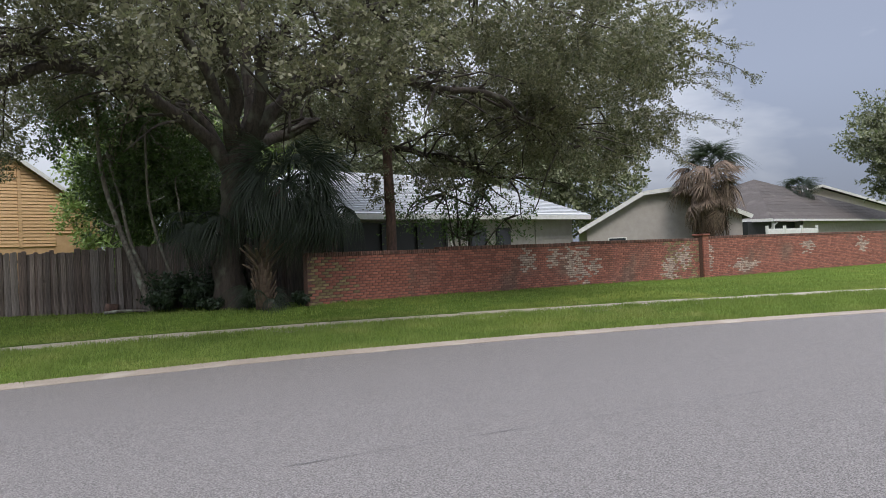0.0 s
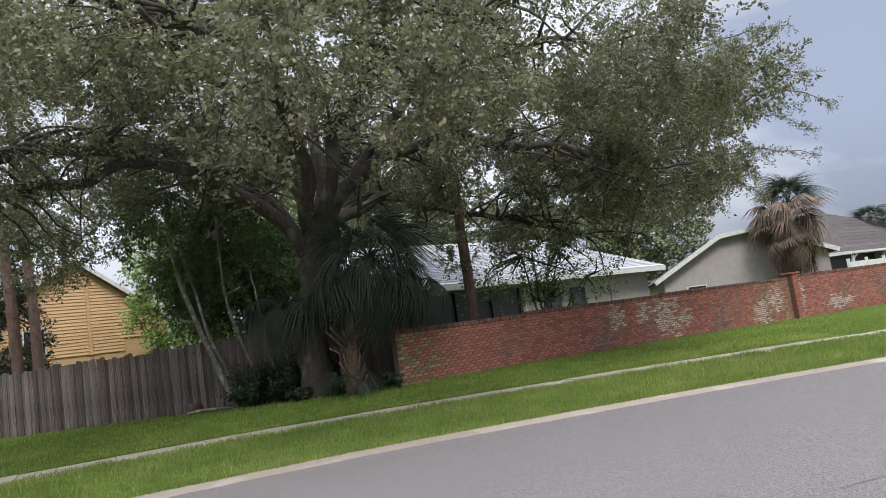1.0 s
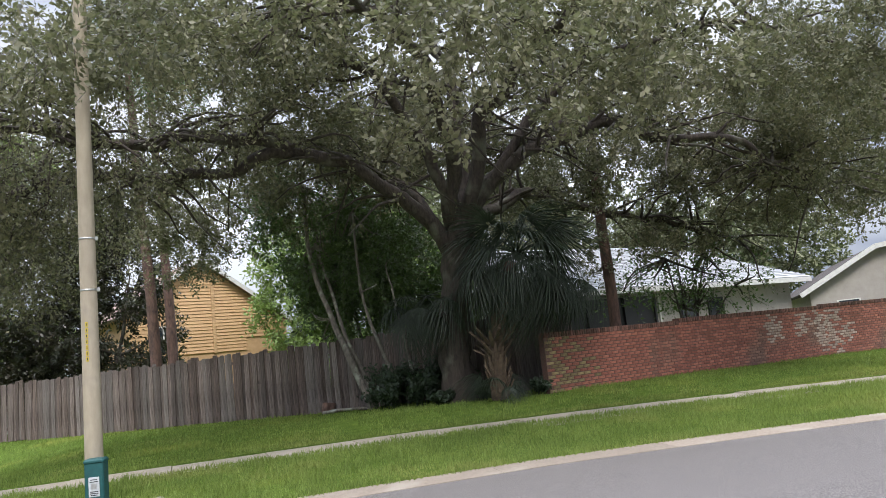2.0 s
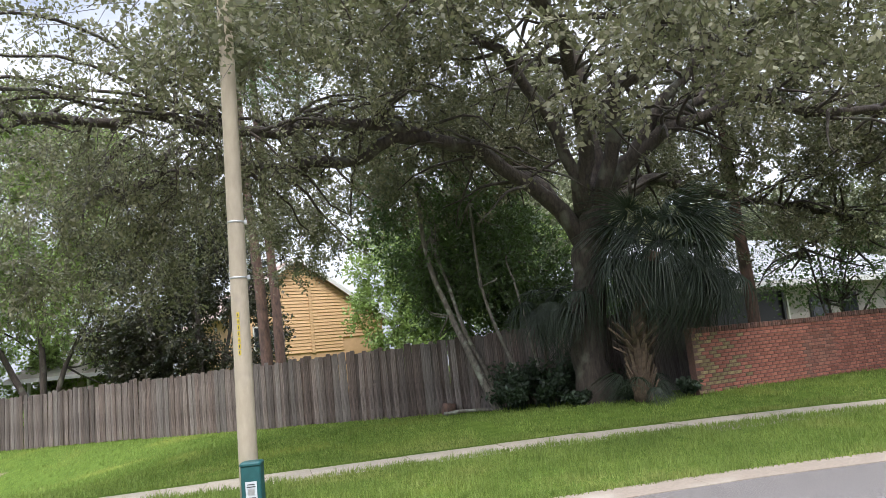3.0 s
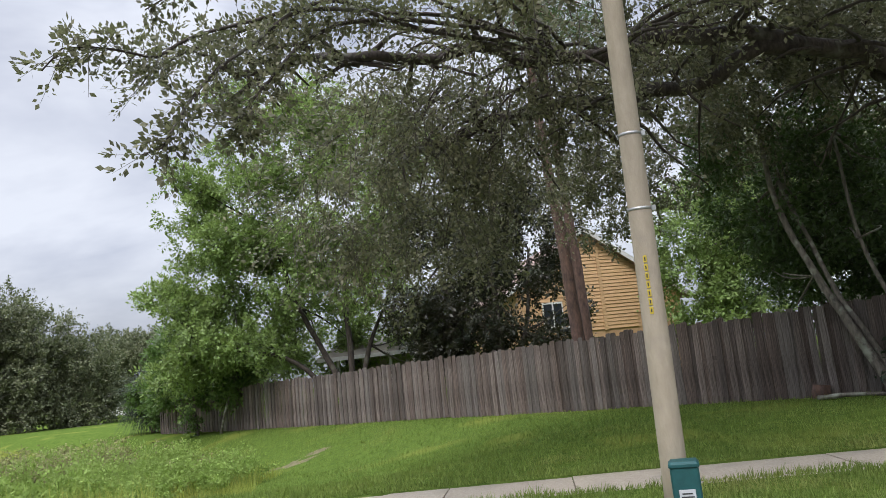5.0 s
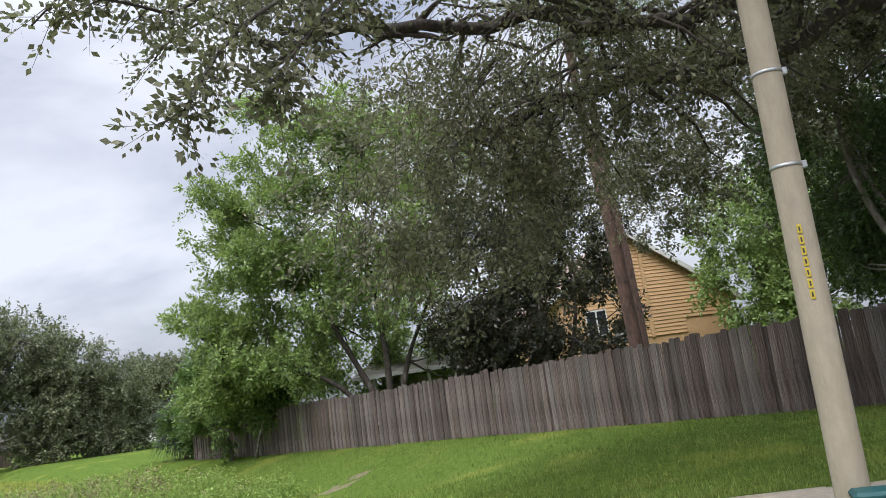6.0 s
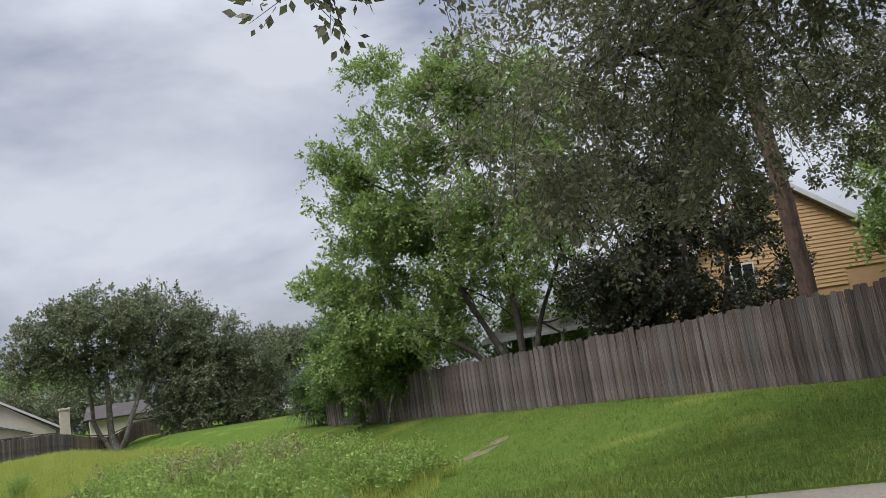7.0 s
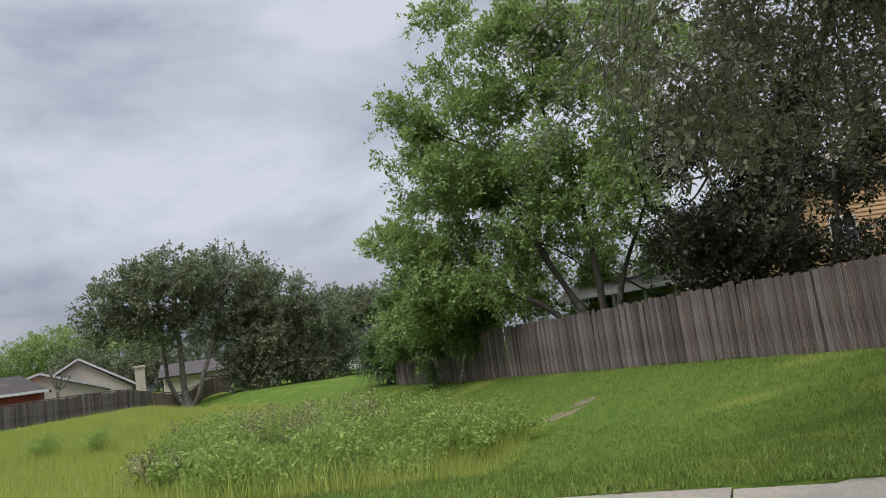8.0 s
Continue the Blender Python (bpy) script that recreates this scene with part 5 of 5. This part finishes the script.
# distant trees
FAR = [
    ("live_oak", (-52.8, 63.4), "broad rounded live oak beside a far fence", [(-52.8 + 0.73 * a + 0.2 * b, 63.4 + 0.68 * a + b, z, r, r, h) for a, b, z, r, h in ((-0.6, 0, 11.3, 4.0, 2.4), (3.4, 1, 11.0, 4.2, 2.5), (-4.2, 0, 9.9, 3.6, 2.6), (7.2, 1, 8.2, 3.8, 2.8), (10.4, 2, 6.0, 3.4, 3.0), (11.8, 3, 3.0, 2.6, 2.4), (-6.6, 0, 7.6, 2.2, 1.6), (1.4, 2, 8.0, 4.4, 2.4), (5.4, 1, 6.2, 4.0, 3.0), (8.6, 2, 3.0, 2.8, 2.6), (-3.4, 1, 6.6, 2.6, 1.5), (5.0, 3, 3.0, 2.2, 2.2), (7.4, -1.5, 1.7, 2.2, 1.8), (10.4, 0, 1.5, 2.2, 1.7), (4.6, 0, 1.6, 1.5, 1.4))], 41, M_FARHAZE, 0.4),
    ("broadleaf_tree", (-50.0, 98.0), "distant dark green tree at the end of the grass", [(-52, 98, 6, 5, 5, 4.5), (-45, 100, 6, 5, 5, 4.5), (-38, 96, 5.4, 4.5, 4, 4.2), (-58, 98, 6, 5, 5, 5)], 42, M_FARHAZE, 0.5),
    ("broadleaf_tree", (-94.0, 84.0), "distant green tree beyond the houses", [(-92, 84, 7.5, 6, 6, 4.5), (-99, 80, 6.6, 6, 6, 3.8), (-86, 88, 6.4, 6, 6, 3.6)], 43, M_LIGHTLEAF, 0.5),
    ("broadleaf_tree", (-76.0, 86.0), "dark green trees crowding behind the far houses", [(-79, 84, 4.2, 4, 4, 3.4), (-73, 88, 4.4, 4, 4, 3.6), (-68, 93, 4.0, 4, 4, 3.4), (-84, 80, 4.4, 4, 4, 3.4)], 46, M_FARHAZE, 0.5),
    ("broadleaf_tree", (27.0, 44.0), "green trees behind the houses", [(24, 44, 7, 5, 4, 4), (31, 44, 7, 5, 4, 4), (37, 43, 6.5, 4, 4, 3.4), (17, 44, 8, 5, 4, 4.5), (10, 42, 8, 5, 4, 4.5)], 44, M_FARHAZE, 0.5),
    ("broadleaf_tree", (60.0, 30.0), "grey-green tree rising behind the wall", [(60.5, 33, 9.4, 4.0, 4, 3.2), (64, 33, 10.5, 4, 4, 3.6), (62, 33, 6.8, 3.0, 3, 2.4)], 45, M_FARHAZE, 0.4),
]
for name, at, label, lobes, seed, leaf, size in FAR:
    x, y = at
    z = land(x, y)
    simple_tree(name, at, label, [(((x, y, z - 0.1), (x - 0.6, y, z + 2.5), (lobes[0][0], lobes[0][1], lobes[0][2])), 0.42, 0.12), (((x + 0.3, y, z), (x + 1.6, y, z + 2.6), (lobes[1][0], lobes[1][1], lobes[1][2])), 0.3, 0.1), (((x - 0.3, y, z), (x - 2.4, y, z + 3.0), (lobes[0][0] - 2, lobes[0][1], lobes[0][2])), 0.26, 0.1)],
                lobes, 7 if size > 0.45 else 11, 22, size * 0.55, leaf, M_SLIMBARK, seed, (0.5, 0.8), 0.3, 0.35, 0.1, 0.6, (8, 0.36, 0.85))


def pollarded_tree(x, y):
    z = land(x, y)
    t = empty("pollarded_tree", (x, y, z), "small bare tree with lopped pale limbs by the houses", "tree")
    part("trunk", tube(curve_path([Vector((0, 0, -0.1)), Vector((0.1, 0, 1.2)), Vector((0.05, 0, 2.2))], 4, 0.05), taper(9, 0.13, 0.10), 8, 0.2), M_SLIMBARK, t)
    for k, (dx, dy, dz) in enumerate(((-0.75, 0.2, 1.5), (-0.35, -0.3, 2.0), (0.5, 0.2, 1.6), (0.85, 0.5, 1.1), (0.15, -0.2, 1.2))):
        p = curve_path([Vector((0.05, 0, 2.1)), Vector((0.05 + dx * 0.6, dy * 0.6, 2.1 + dz * 0.4)), Vector((0.05 + dx, dy, 2.1 + dz))], 4, 0.06, k)
        part("limb", tube(p, taper(len(p), 0.08, 0.05), 7, 0.2, k), M_SLIMBARK, t)


pollarded_tree(-54.8, 51.5)


# ---- palms ----
def frond_mesh(name, stalk, reach, fingers, droop, spread, mat, seed, width=0.045):
    """A fan frond: a stalk along x and many pointed, folded fingers."""
    rng = np.random.default_rng(seed)
    bm = tube([Vector((x * stalk, 0, 0.10 * stalk * math.sin(x * 2.0) - 0.12 * stalk * x * x)) for x in np.linspace(0, 1, 5)], [0.02, 0.016, 0.014, 0.012, 0.01], 5)
    hub = Vector((stalk, 0, 0.10 * stalk * math.sin(2.0) - 0.12 * stalk))
    for k in range(fingers):
        a = radians(spread) * (2 * (k + 0.5) / fingers - 1) + rng.normal(0, 0.03)
        L = reach * (1 - 0.25 * abs(a) / radians(spread)) * rng.uniform(0.88, 1.08)
        d = Vector((math.cos(a), math.sin(a), 0))
        s = Vector((-d.y, d.x, 0))
        prev = None
        for t in (0.06, 0.35, 0.65, 1.0):
            c = hub + d * (L * t) - Vector((0, 0, droop * L * t ** 2.4 * rng.uniform(0.8, 1.2)))
            w = width * (0.35 + 1.3 * t if t < 0.5 else 1.35 * (1 - t) + 0.08) * reach
            ring = [bm.verts.new(c + s * w / 2), bm.verts.new(c - Vector((0, 0, w * 0.3))), bm.verts.new(c - s * w / 2)]
            if prev:
                bm.faces.new((prev[0], ring[0], ring[1], prev[1]))
                bm.faces.new((prev[1], ring[1], ring[2], prev[2]))
            prev = ring
    me = bpy.data.meshes.new(name)
    bm.to_mesh(me)
    bm.free()
    me.materials.append(mat)
    return me


FRONDS = [frond_mesh("frond", 0.9, 0.95, 44, dr, 130, M_FROND, k, 0.04) for k, dr in enumerate((0.6, 1.0, 1.5))]
DEAD = [frond_mesh("dead_frond", 0.75, 0.75, 22, dr, 100, M_DEADFROND, 9 + k, 0.10) for k, dr in enumerate((0.3, 0.8, 1.3))]


def hang_fronds(palm, at, count, meshes, name, lo, hi, size, seed, label=""):
    rng = random.Random(seed)
    for k in range(count):
        ob = new(name, rng.choice(meshes))
        ob.parent = palm
        az = k * 137.5 + rng.uniform(-12, 12)
        el = lo + (hi - lo) * (k + 0.5) / count
        s = size * rng.uniform(0.85, 1.12)
        ob.matrix_basis = Matrix.Translation(Vector(at)) @ pose(0, 0, 0, 0, 0, az) @ pose(0, 0, 0, rng.uniform(-25, 25), -el, 0) @ Matrix.Diagonal((s, s, s, 1))
        tagged(ob, label)


def cabbage_palm():
    bx, by = 5.3, 18.62
    z0 = land(bx, by)
    palm = empty("cabbage_palm", (bx, by, z0), "cabbage palm with old leaf boots and drooping fan fronds", "palm")
    path = [Vector((0.0, 0, -0.1)), Vector((0.0, 0, 0.5)), Vector((0.05, 0, 1.2)), Vector((0.2, -0.1, 2.0)), Vector((0.5, -0.35, 3.0))]
    part("trunk", tube(curve_path(path, 4), taper(17, 0.2, 0.15), 12, 0.2), M_BOOT, palm)
    bm = bmesh.new()
    pr = [(-0.05, 0), (0.05, 0), (0.022, 0.42), (-0.022, 0.42)]
    a = [bm.verts.new((x, 0, z)) for x, z in pr]
    b = [bm.verts.new((x * 0.7, 0.035, z)) for x, z in pr]
    bm.faces.new(a)
    bm.faces.new(b[::-1])
    for i in range(4):
        bm.faces.new((a[(i + 1) % 4], a[i], b[i], b[(i + 1) % 4]))
    boot = bpy.data.meshes.new("leaf_boot")
    bm.to_mesh(boot)
    bm.free()
    boot.materials.append(M_BOOT)
    rng = random.Random(4)
    for k in range(70):
        h = 0.02 + 1.3 * k / 70
        ob = new("leaf_boot", boot)
        ob.parent = palm
        az = k * 137.5
        s = 0.85 + 0.35 * (h > 1.1)
        ob.matrix_basis = Matrix.Translation((0, 0, h)) @ pose(0, 0, 0, 0, 0, az) @ Matrix.Translation((0, -0.19, 0)) @ pose(0, 0, 0, 18 + 34 * (h > 0.9) + rng.uniform(-12, 12), 0, rng.uniform(-8, 8)) @ Matrix.Diagonal((s, s, s, 1))
    hang_fronds(palm, (0.6, -0.45, 3.15), 40, FRONDS, "frond", -60, 55, 1.0, 6)
    hang_fronds(palm, (-1.1, 1.2, 2.5), 14, FRONDS, "frond", -60, 10, 0.8, 26)
    hang_fronds(palm, (1.7, -0.35, 2.8), 9, FRONDS, "frond", -70, -15, 0.85, 36)
    hang_fronds(palm, (0.0, 0.0, 0.25), 10, FRONDS, "frond", -10, 40, 0.5, 16)


def skirt_palm():
    bx, by = 28.1, 24.3
    z0 = land(bx, by)
    palm = empty("fan_palm", (bx, by, z0), "fan palm with a thick skirt of dead brown fronds", "palm")
    part("trunk", tube([Vector((0, 0, z)) for z in np.linspace(-0.1, 5.0, 9)], taper(9, 0.2, 0.16), 12, 0.2), M_BOOT, palm)
    for h, n, lo, hi in ((4.9, 18, -25, 25), (4.4, 16, -45, 5), (3.9, 14, -60, -15), (3.4, 9, -75, -40)):
        hang_fronds(palm, (0, 0, h), n, DEAD, "dead_frond", lo, hi, 1.25, int(h * 10), "dry brown hanging frond")
    hang_fronds(palm, (0.3, 0, 5.1), 18, FRONDS, "frond", 15, 85, 0.9, 8)


def small_palm(at, label, h, size, seed, n=22):
    z0 = land(*at)
    palm = empty("fan_palm", (at[0], at[1], z0), label, "palm")
    part("trunk", tube([Vector((0, 0, z)) for z in np.linspace(-0.1, h, 5)], taper(5, 0.2, 0.15), 10, 0.2), M_BOOT, palm)
    hang_fronds(palm, (0, 0, h), n, FRONDS, "frond", -30, 75, size, seed)


cabbage_palm()
skirt_palm()
small_palm((55.2, 38.6), "distant green fan palm behind the roofs", 5.6, 0.9, 51)
small_palm((-24.2, 46.2), "dry grassy-looking palm at the fence end", 1.5, 1.2, 52, 26)


# ---- undergrowth, weeds ----
def bush(name, at, label, category, size, n, leaf, mat, seed, per=14, rise=0.9, stem_mat=None):
    """A loose plant: thin stems with leaf sprays at their upper parts."""
    rng = np.random.default_rng(seed)
    z0 = land(*at)
    plant = empty(name, (at[0], at[1], z0), label, category)
    ends = []
    for k in range(n):
        a = rng.uniform(0, 2 * math.pi)
        r = size * rng.uniform(0.15, 1.0)
        h = size * rise * rng.uniform(0.5, 1.15)
        e = Vector((r * math.cos(a), r * math.sin(a), h))
        p = curve_path([Vector((e.x * 0.35, e.y * 0.35, -0.03)), Vector((e.x * 0.6, e.y * 0.6, h * 0.6)), e], 2, 0.04, k)
        part("stem", tube(p, taper(len(p), 0.012, 0.004), 4), stem_mat or mat, plant)
        for t in (0.55, 0.75, 0.9, 1.0):
            ends.append(tuple(p[int(t * (len(p) - 1))]))
    co = leaves(rng, np.array(ends), 0.2 * size ** 0.5, per, leaf, 0.1, 0.8, 0.45)
    tagged(quads_part("foliage", co, mat, plant), kind="stuff")


# bushes in the darkened leaf colour fill the deep shade round the trunk
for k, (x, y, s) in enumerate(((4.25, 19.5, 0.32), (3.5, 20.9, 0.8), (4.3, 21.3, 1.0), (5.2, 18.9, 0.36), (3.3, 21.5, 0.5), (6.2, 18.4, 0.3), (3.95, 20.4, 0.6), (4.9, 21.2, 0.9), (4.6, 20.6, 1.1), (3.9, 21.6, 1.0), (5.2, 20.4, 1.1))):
    bush("fern", (x, y), "leafy undergrowth coloured dark for the deep shade at the foot of the oak", "shrub", s, 14, 0.12, M_UNDERSHADE, 60 + k)
WEEDS = [(-13.2, 20.6, 0.9, 0), (-14.6, 22.0, 0.8, 0), (-12.0, 22.6, 0.8, 0), (-16.6, 23.4, 1.0, 0), (-15.0, 25.2, 0.9, 0), (-13.0, 24.8, 0.9, 0), (-18.6, 26.6, 1.0, 1), (-16.6, 27.6, 0.9, 1), (-20.8, 28.4, 1.1, 0), (-14.8, 28.4, 0.8, 0), (-17.6, 30.4, 1.0, 1), (-12.2, 26.6, 0.7, 0), (-22.6, 32.4, 0.9, 0), (-20.2, 33.0, 0.8, 0), (-32.0, 34.0, 1.0, 0), (-34.0, 33.2, 0.9, 0), (-25.0, 38.6, 0.9, 0), (-12.4, 18.6, 0.8, 0), (-11.0, 20.2, 0.7, 0), (-19.0, 24.0, 0.9, 1), (-21.0, 26.0, 0.8, 1)]
for k, (x, y, s, dry) in enumerate(WEEDS):
    bush("weed", (x, y), "dry reddish-brown weed stalks in the tall grass" if dry else "leafy green weed clump in the tall grass", "weed", s, 30, 0.075, M_DRYWEED if dry else M_WEED, 80 + k, 14, 0.95)

for k in range(34):
    q = random.Random(500 + k)
    x = q.uniform(-20, -11.2)
    y = 19.0 + (-11.2 - x) * 0.9 + q.uniform(-1.0, 8.0)
    bush("weed", (x, y), "leafy light green weed clump in the tall grass" if k % 7 else "dry reddish-brown weed stalks in the tall grass", "weed", q.uniform(0.5, 1.0), 20, 0.085, M_WEED if k % 7 else M_DRYWEED, 200 + k, 12, 0.9)

# tall single weeds standing out of the grass
for k in range(22):
    q = random.Random(700 + k)
    x = q.uniform(-19, -12)
    y = 20.0 + (-11.2 - x) * 0.95 + q.uniform(-0.5, 6.5)
    dry = k % 3 == 0
    bush("weed", (x, y), "tall dry reddish-brown weed stalk in the grass" if dry else "tall thin leafy weed standing above the grass", "weed", q.uniform(0.45, 0.65), 26, 0.06, M_DRYWEED if dry else M_WEED, 300 + k, 7, 2.2)


# the thicket of tall weeds and leafy growth in the swale
for k in range(46):
    q = random.Random(900 + k)
    u = q.random()
    x = -14.2 - 8.6 * u + q.uniform(-0.8, 0.8)
    y = 24.6 + 4.4 * u + q.uniform(-1.8, 3.6)
    dry = k % 4 == 1
    bush("weed", (x, y), "tall dry reddish-brown weed stalks in the swale" if dry else "tall leafy green weeds crowding the swale", "weed", q.uniform(0.55, 0.85), 24, 0.085, M_DRYWEED if dry else M_WEED, 400 + k, 10, 1.6)
for k in range(12):
    q = random.Random(980 + k)
    x = q.uniform(-20.5, -14.6)
    y = 22.4 + (-14.6 - x) * 0.45 + q.uniform(-0.6, 0.8)
    bush("weed", (x, y), "low bright broad-leaved weed clump in the swale", "weed", q.uniform(0.6, 0.8), 26, 0.13, M_WEED, 480 + k, 11, 1.1)


def bare_patch(cx, cy, rx, ry, seed):
    bm = bmesh.new()
    ring = []
    c = bm.verts.new((cx, cy, land(cx, cy) + 0.012))
    for k in range(56):
        a = 2 * math.pi * k / 56
        r = 0.9 + 0.4 * noise.noise((math.cos(a) * 1.7, math.sin(a) * 1.7, seed)) + 0.45 * noise.noise((math.cos(a) * 6, math.sin(a) * 6, seed + 5))
        x, y = cx + rx * r * math.cos(a), cy + ry * r * math.sin(a)
        ring.append(bm.verts.new((x, y, land(x, y) + 0.006)))
    for k in range(56):
        bm.faces.new((c, ring[k], ring[(k + 1) % 56]))
    tagged(part("bare_patch", bm, M_DIRT), "patch of bare brown dirt worn into the lawn", "dirt", kind="structure")


bare_patch(-11.1, 29.45, 0.85, 0.4, 3)
bare_patch(-12.3, 29.0, 0.5, 0.3, 4)
bare_patch(-10.4, 30.0, 0.45, 0.22, 5)
bare_patch(-2.0, 13.05, 0.55, 0.4, 7)

# fallen log and debris by the fence
bm = tube(curve_path([Vector((0, 0, 0.05)), Vector((0.7, -0.1, 0.07)), Vector((1.5, 0.05, 0.05))], 4, 0.05), taper(9, 0.05, 0.03), 7, 0.3)
log = part("fallen_branch", bm, M_SLIMBARK)
log.matrix_world = pose(2.0, 22.6, land(2.4, 22.6), 0, 0, -38)
tagged(log, "bare fallen branch lying on the grass", "branch")
bm = tube([Vector((0, 0, -0.05)), Vector((0, 0, 0.12)), Vector((0.02, 0, 0.26))], [0.2, 0.17, 0.16], 12, 0.35, 7)
stump = part("stump", bm, M_PINEBARK)
stump.matrix_world = pose(2.2, 22.95, land(2.2, 22.95))
tagged(stump, "low weathered reddish-brown stump by the fence", "stump")


# ---- grass ----
def grass(name, label, count, place, h0, h1, width, mat, seed, lean=0.5):
    rng = np.random.default_rng(seed)
    pts = []
    while len(pts) < count:
        q = place(rng)
        if q:
            pts.append(q)
    p = np.array(pts)
    n = len(p)
    a = rng.uniform(0, 2 * np.pi, n)
    side = np.stack([np.cos(a), np.sin(a), np.zeros(n)], 1) * (width * rng.uniform(0.6, 1.3, (n, 1)) / 2)
    tuft = np.array([1.0 + 0.75 * noise.noise((q[0] * 2.1, q[1] * 2.1, seed)) + 0.35 * noise.noise((q[0] * 7.0, q[1] * 7.0, seed)) for q in pts])
    h = rng.uniform(h0, h1, (n, 1)) * np.clip(tuft, 0.35, 1.9)[:, None]
    tip = p + rng.normal(0, 1, (n, 3)) * np.array([lean, lean, 0]) * h * 0.6
    tip[:, 2] = p[:, 2] + h[:, 0]
    co = np.stack([p - side, p + side, tip], 1)
    ob = quads_part(name, co, mat, None, "", 3)
    tagged(ob, label, "grass", kind="stuff")


def on(x, y):
    return (x, y, land(x, y) - 0.005)


def verge(rng):
    x = rng.uniform(-14, 24)
    return on(x, kerb_y(x) + rng.uniform(0.06, 3.5))


def lawn(rng):
    x = rng.uniform(-18, 40)
    s = 4.75 + 22 * rng.random() ** 1.6
    y = kerb_y(x) + s
    if x > 6.2 and y > 16.4 + 0.3 * x - (0.1 * (x - 17) if x > 17 else 0) - (0.1 * (x - 26) if x > 26 else 0):
        return None
    if x <= 6.2 and y > fence_y(x):
        return None
    if (x + 11.3) ** 2 / 2.0 + (y - 29.5) ** 2 / 0.5 < 1 and rng.random() < 0.8:
        return None
    return on(x, y)


def meadow(rng):
    x = rng.uniform(-44, -8)
    y = rng.uniform(16.5, 62)
    d = (25.0 - (0.822 * x + y)) / 1.2945
    edge = 4.6 + 1.2 * noise.noise((x * 0.3, y * 0.3, 3))
    if d < edge or y - kerb_y(x) < 5.6 or x > -9.5 + 0.8 * noise.noise((y * 0.4, 0, 0)) - 0.12 * (y - 17):
        return None
    if rng.random() > 14 / (14 + d * 0.4):
        return None
    return on(x, y)


def meadow_far(rng):
    x = rng.uniform(-48, -14)
    y = rng.uniform(30, 90)
    d = (25.0 - (0.822 * x + y)) / 1.2945
    return on(x, y) if d > 3.0 and x > -45.5 - 0.2 * (y - 40) else None


grass("verge_grass", "bright green mown verge grass beside the kerb", 190000, verge, 0.035, 0.10, 0.012, M_GRASS, 1)
grass("lawn_grass", "bright green mown lawn grass before the fence", 220000, lawn, 0.03, 0.08, 0.017, M_GRASS, 2)
grass("tall_grass", "tall yellow-green unmown grass in the swale", 170000, meadow, 0.14, 0.5, 0.011, M_TALLGRASS, 3, 0.35)
grass("field_grass", "yellow-green rough grass reaching far back", 70000, meadow_far, 0.08, 0.28, 0.03, M_TALLGRASS, 4, 0.4)
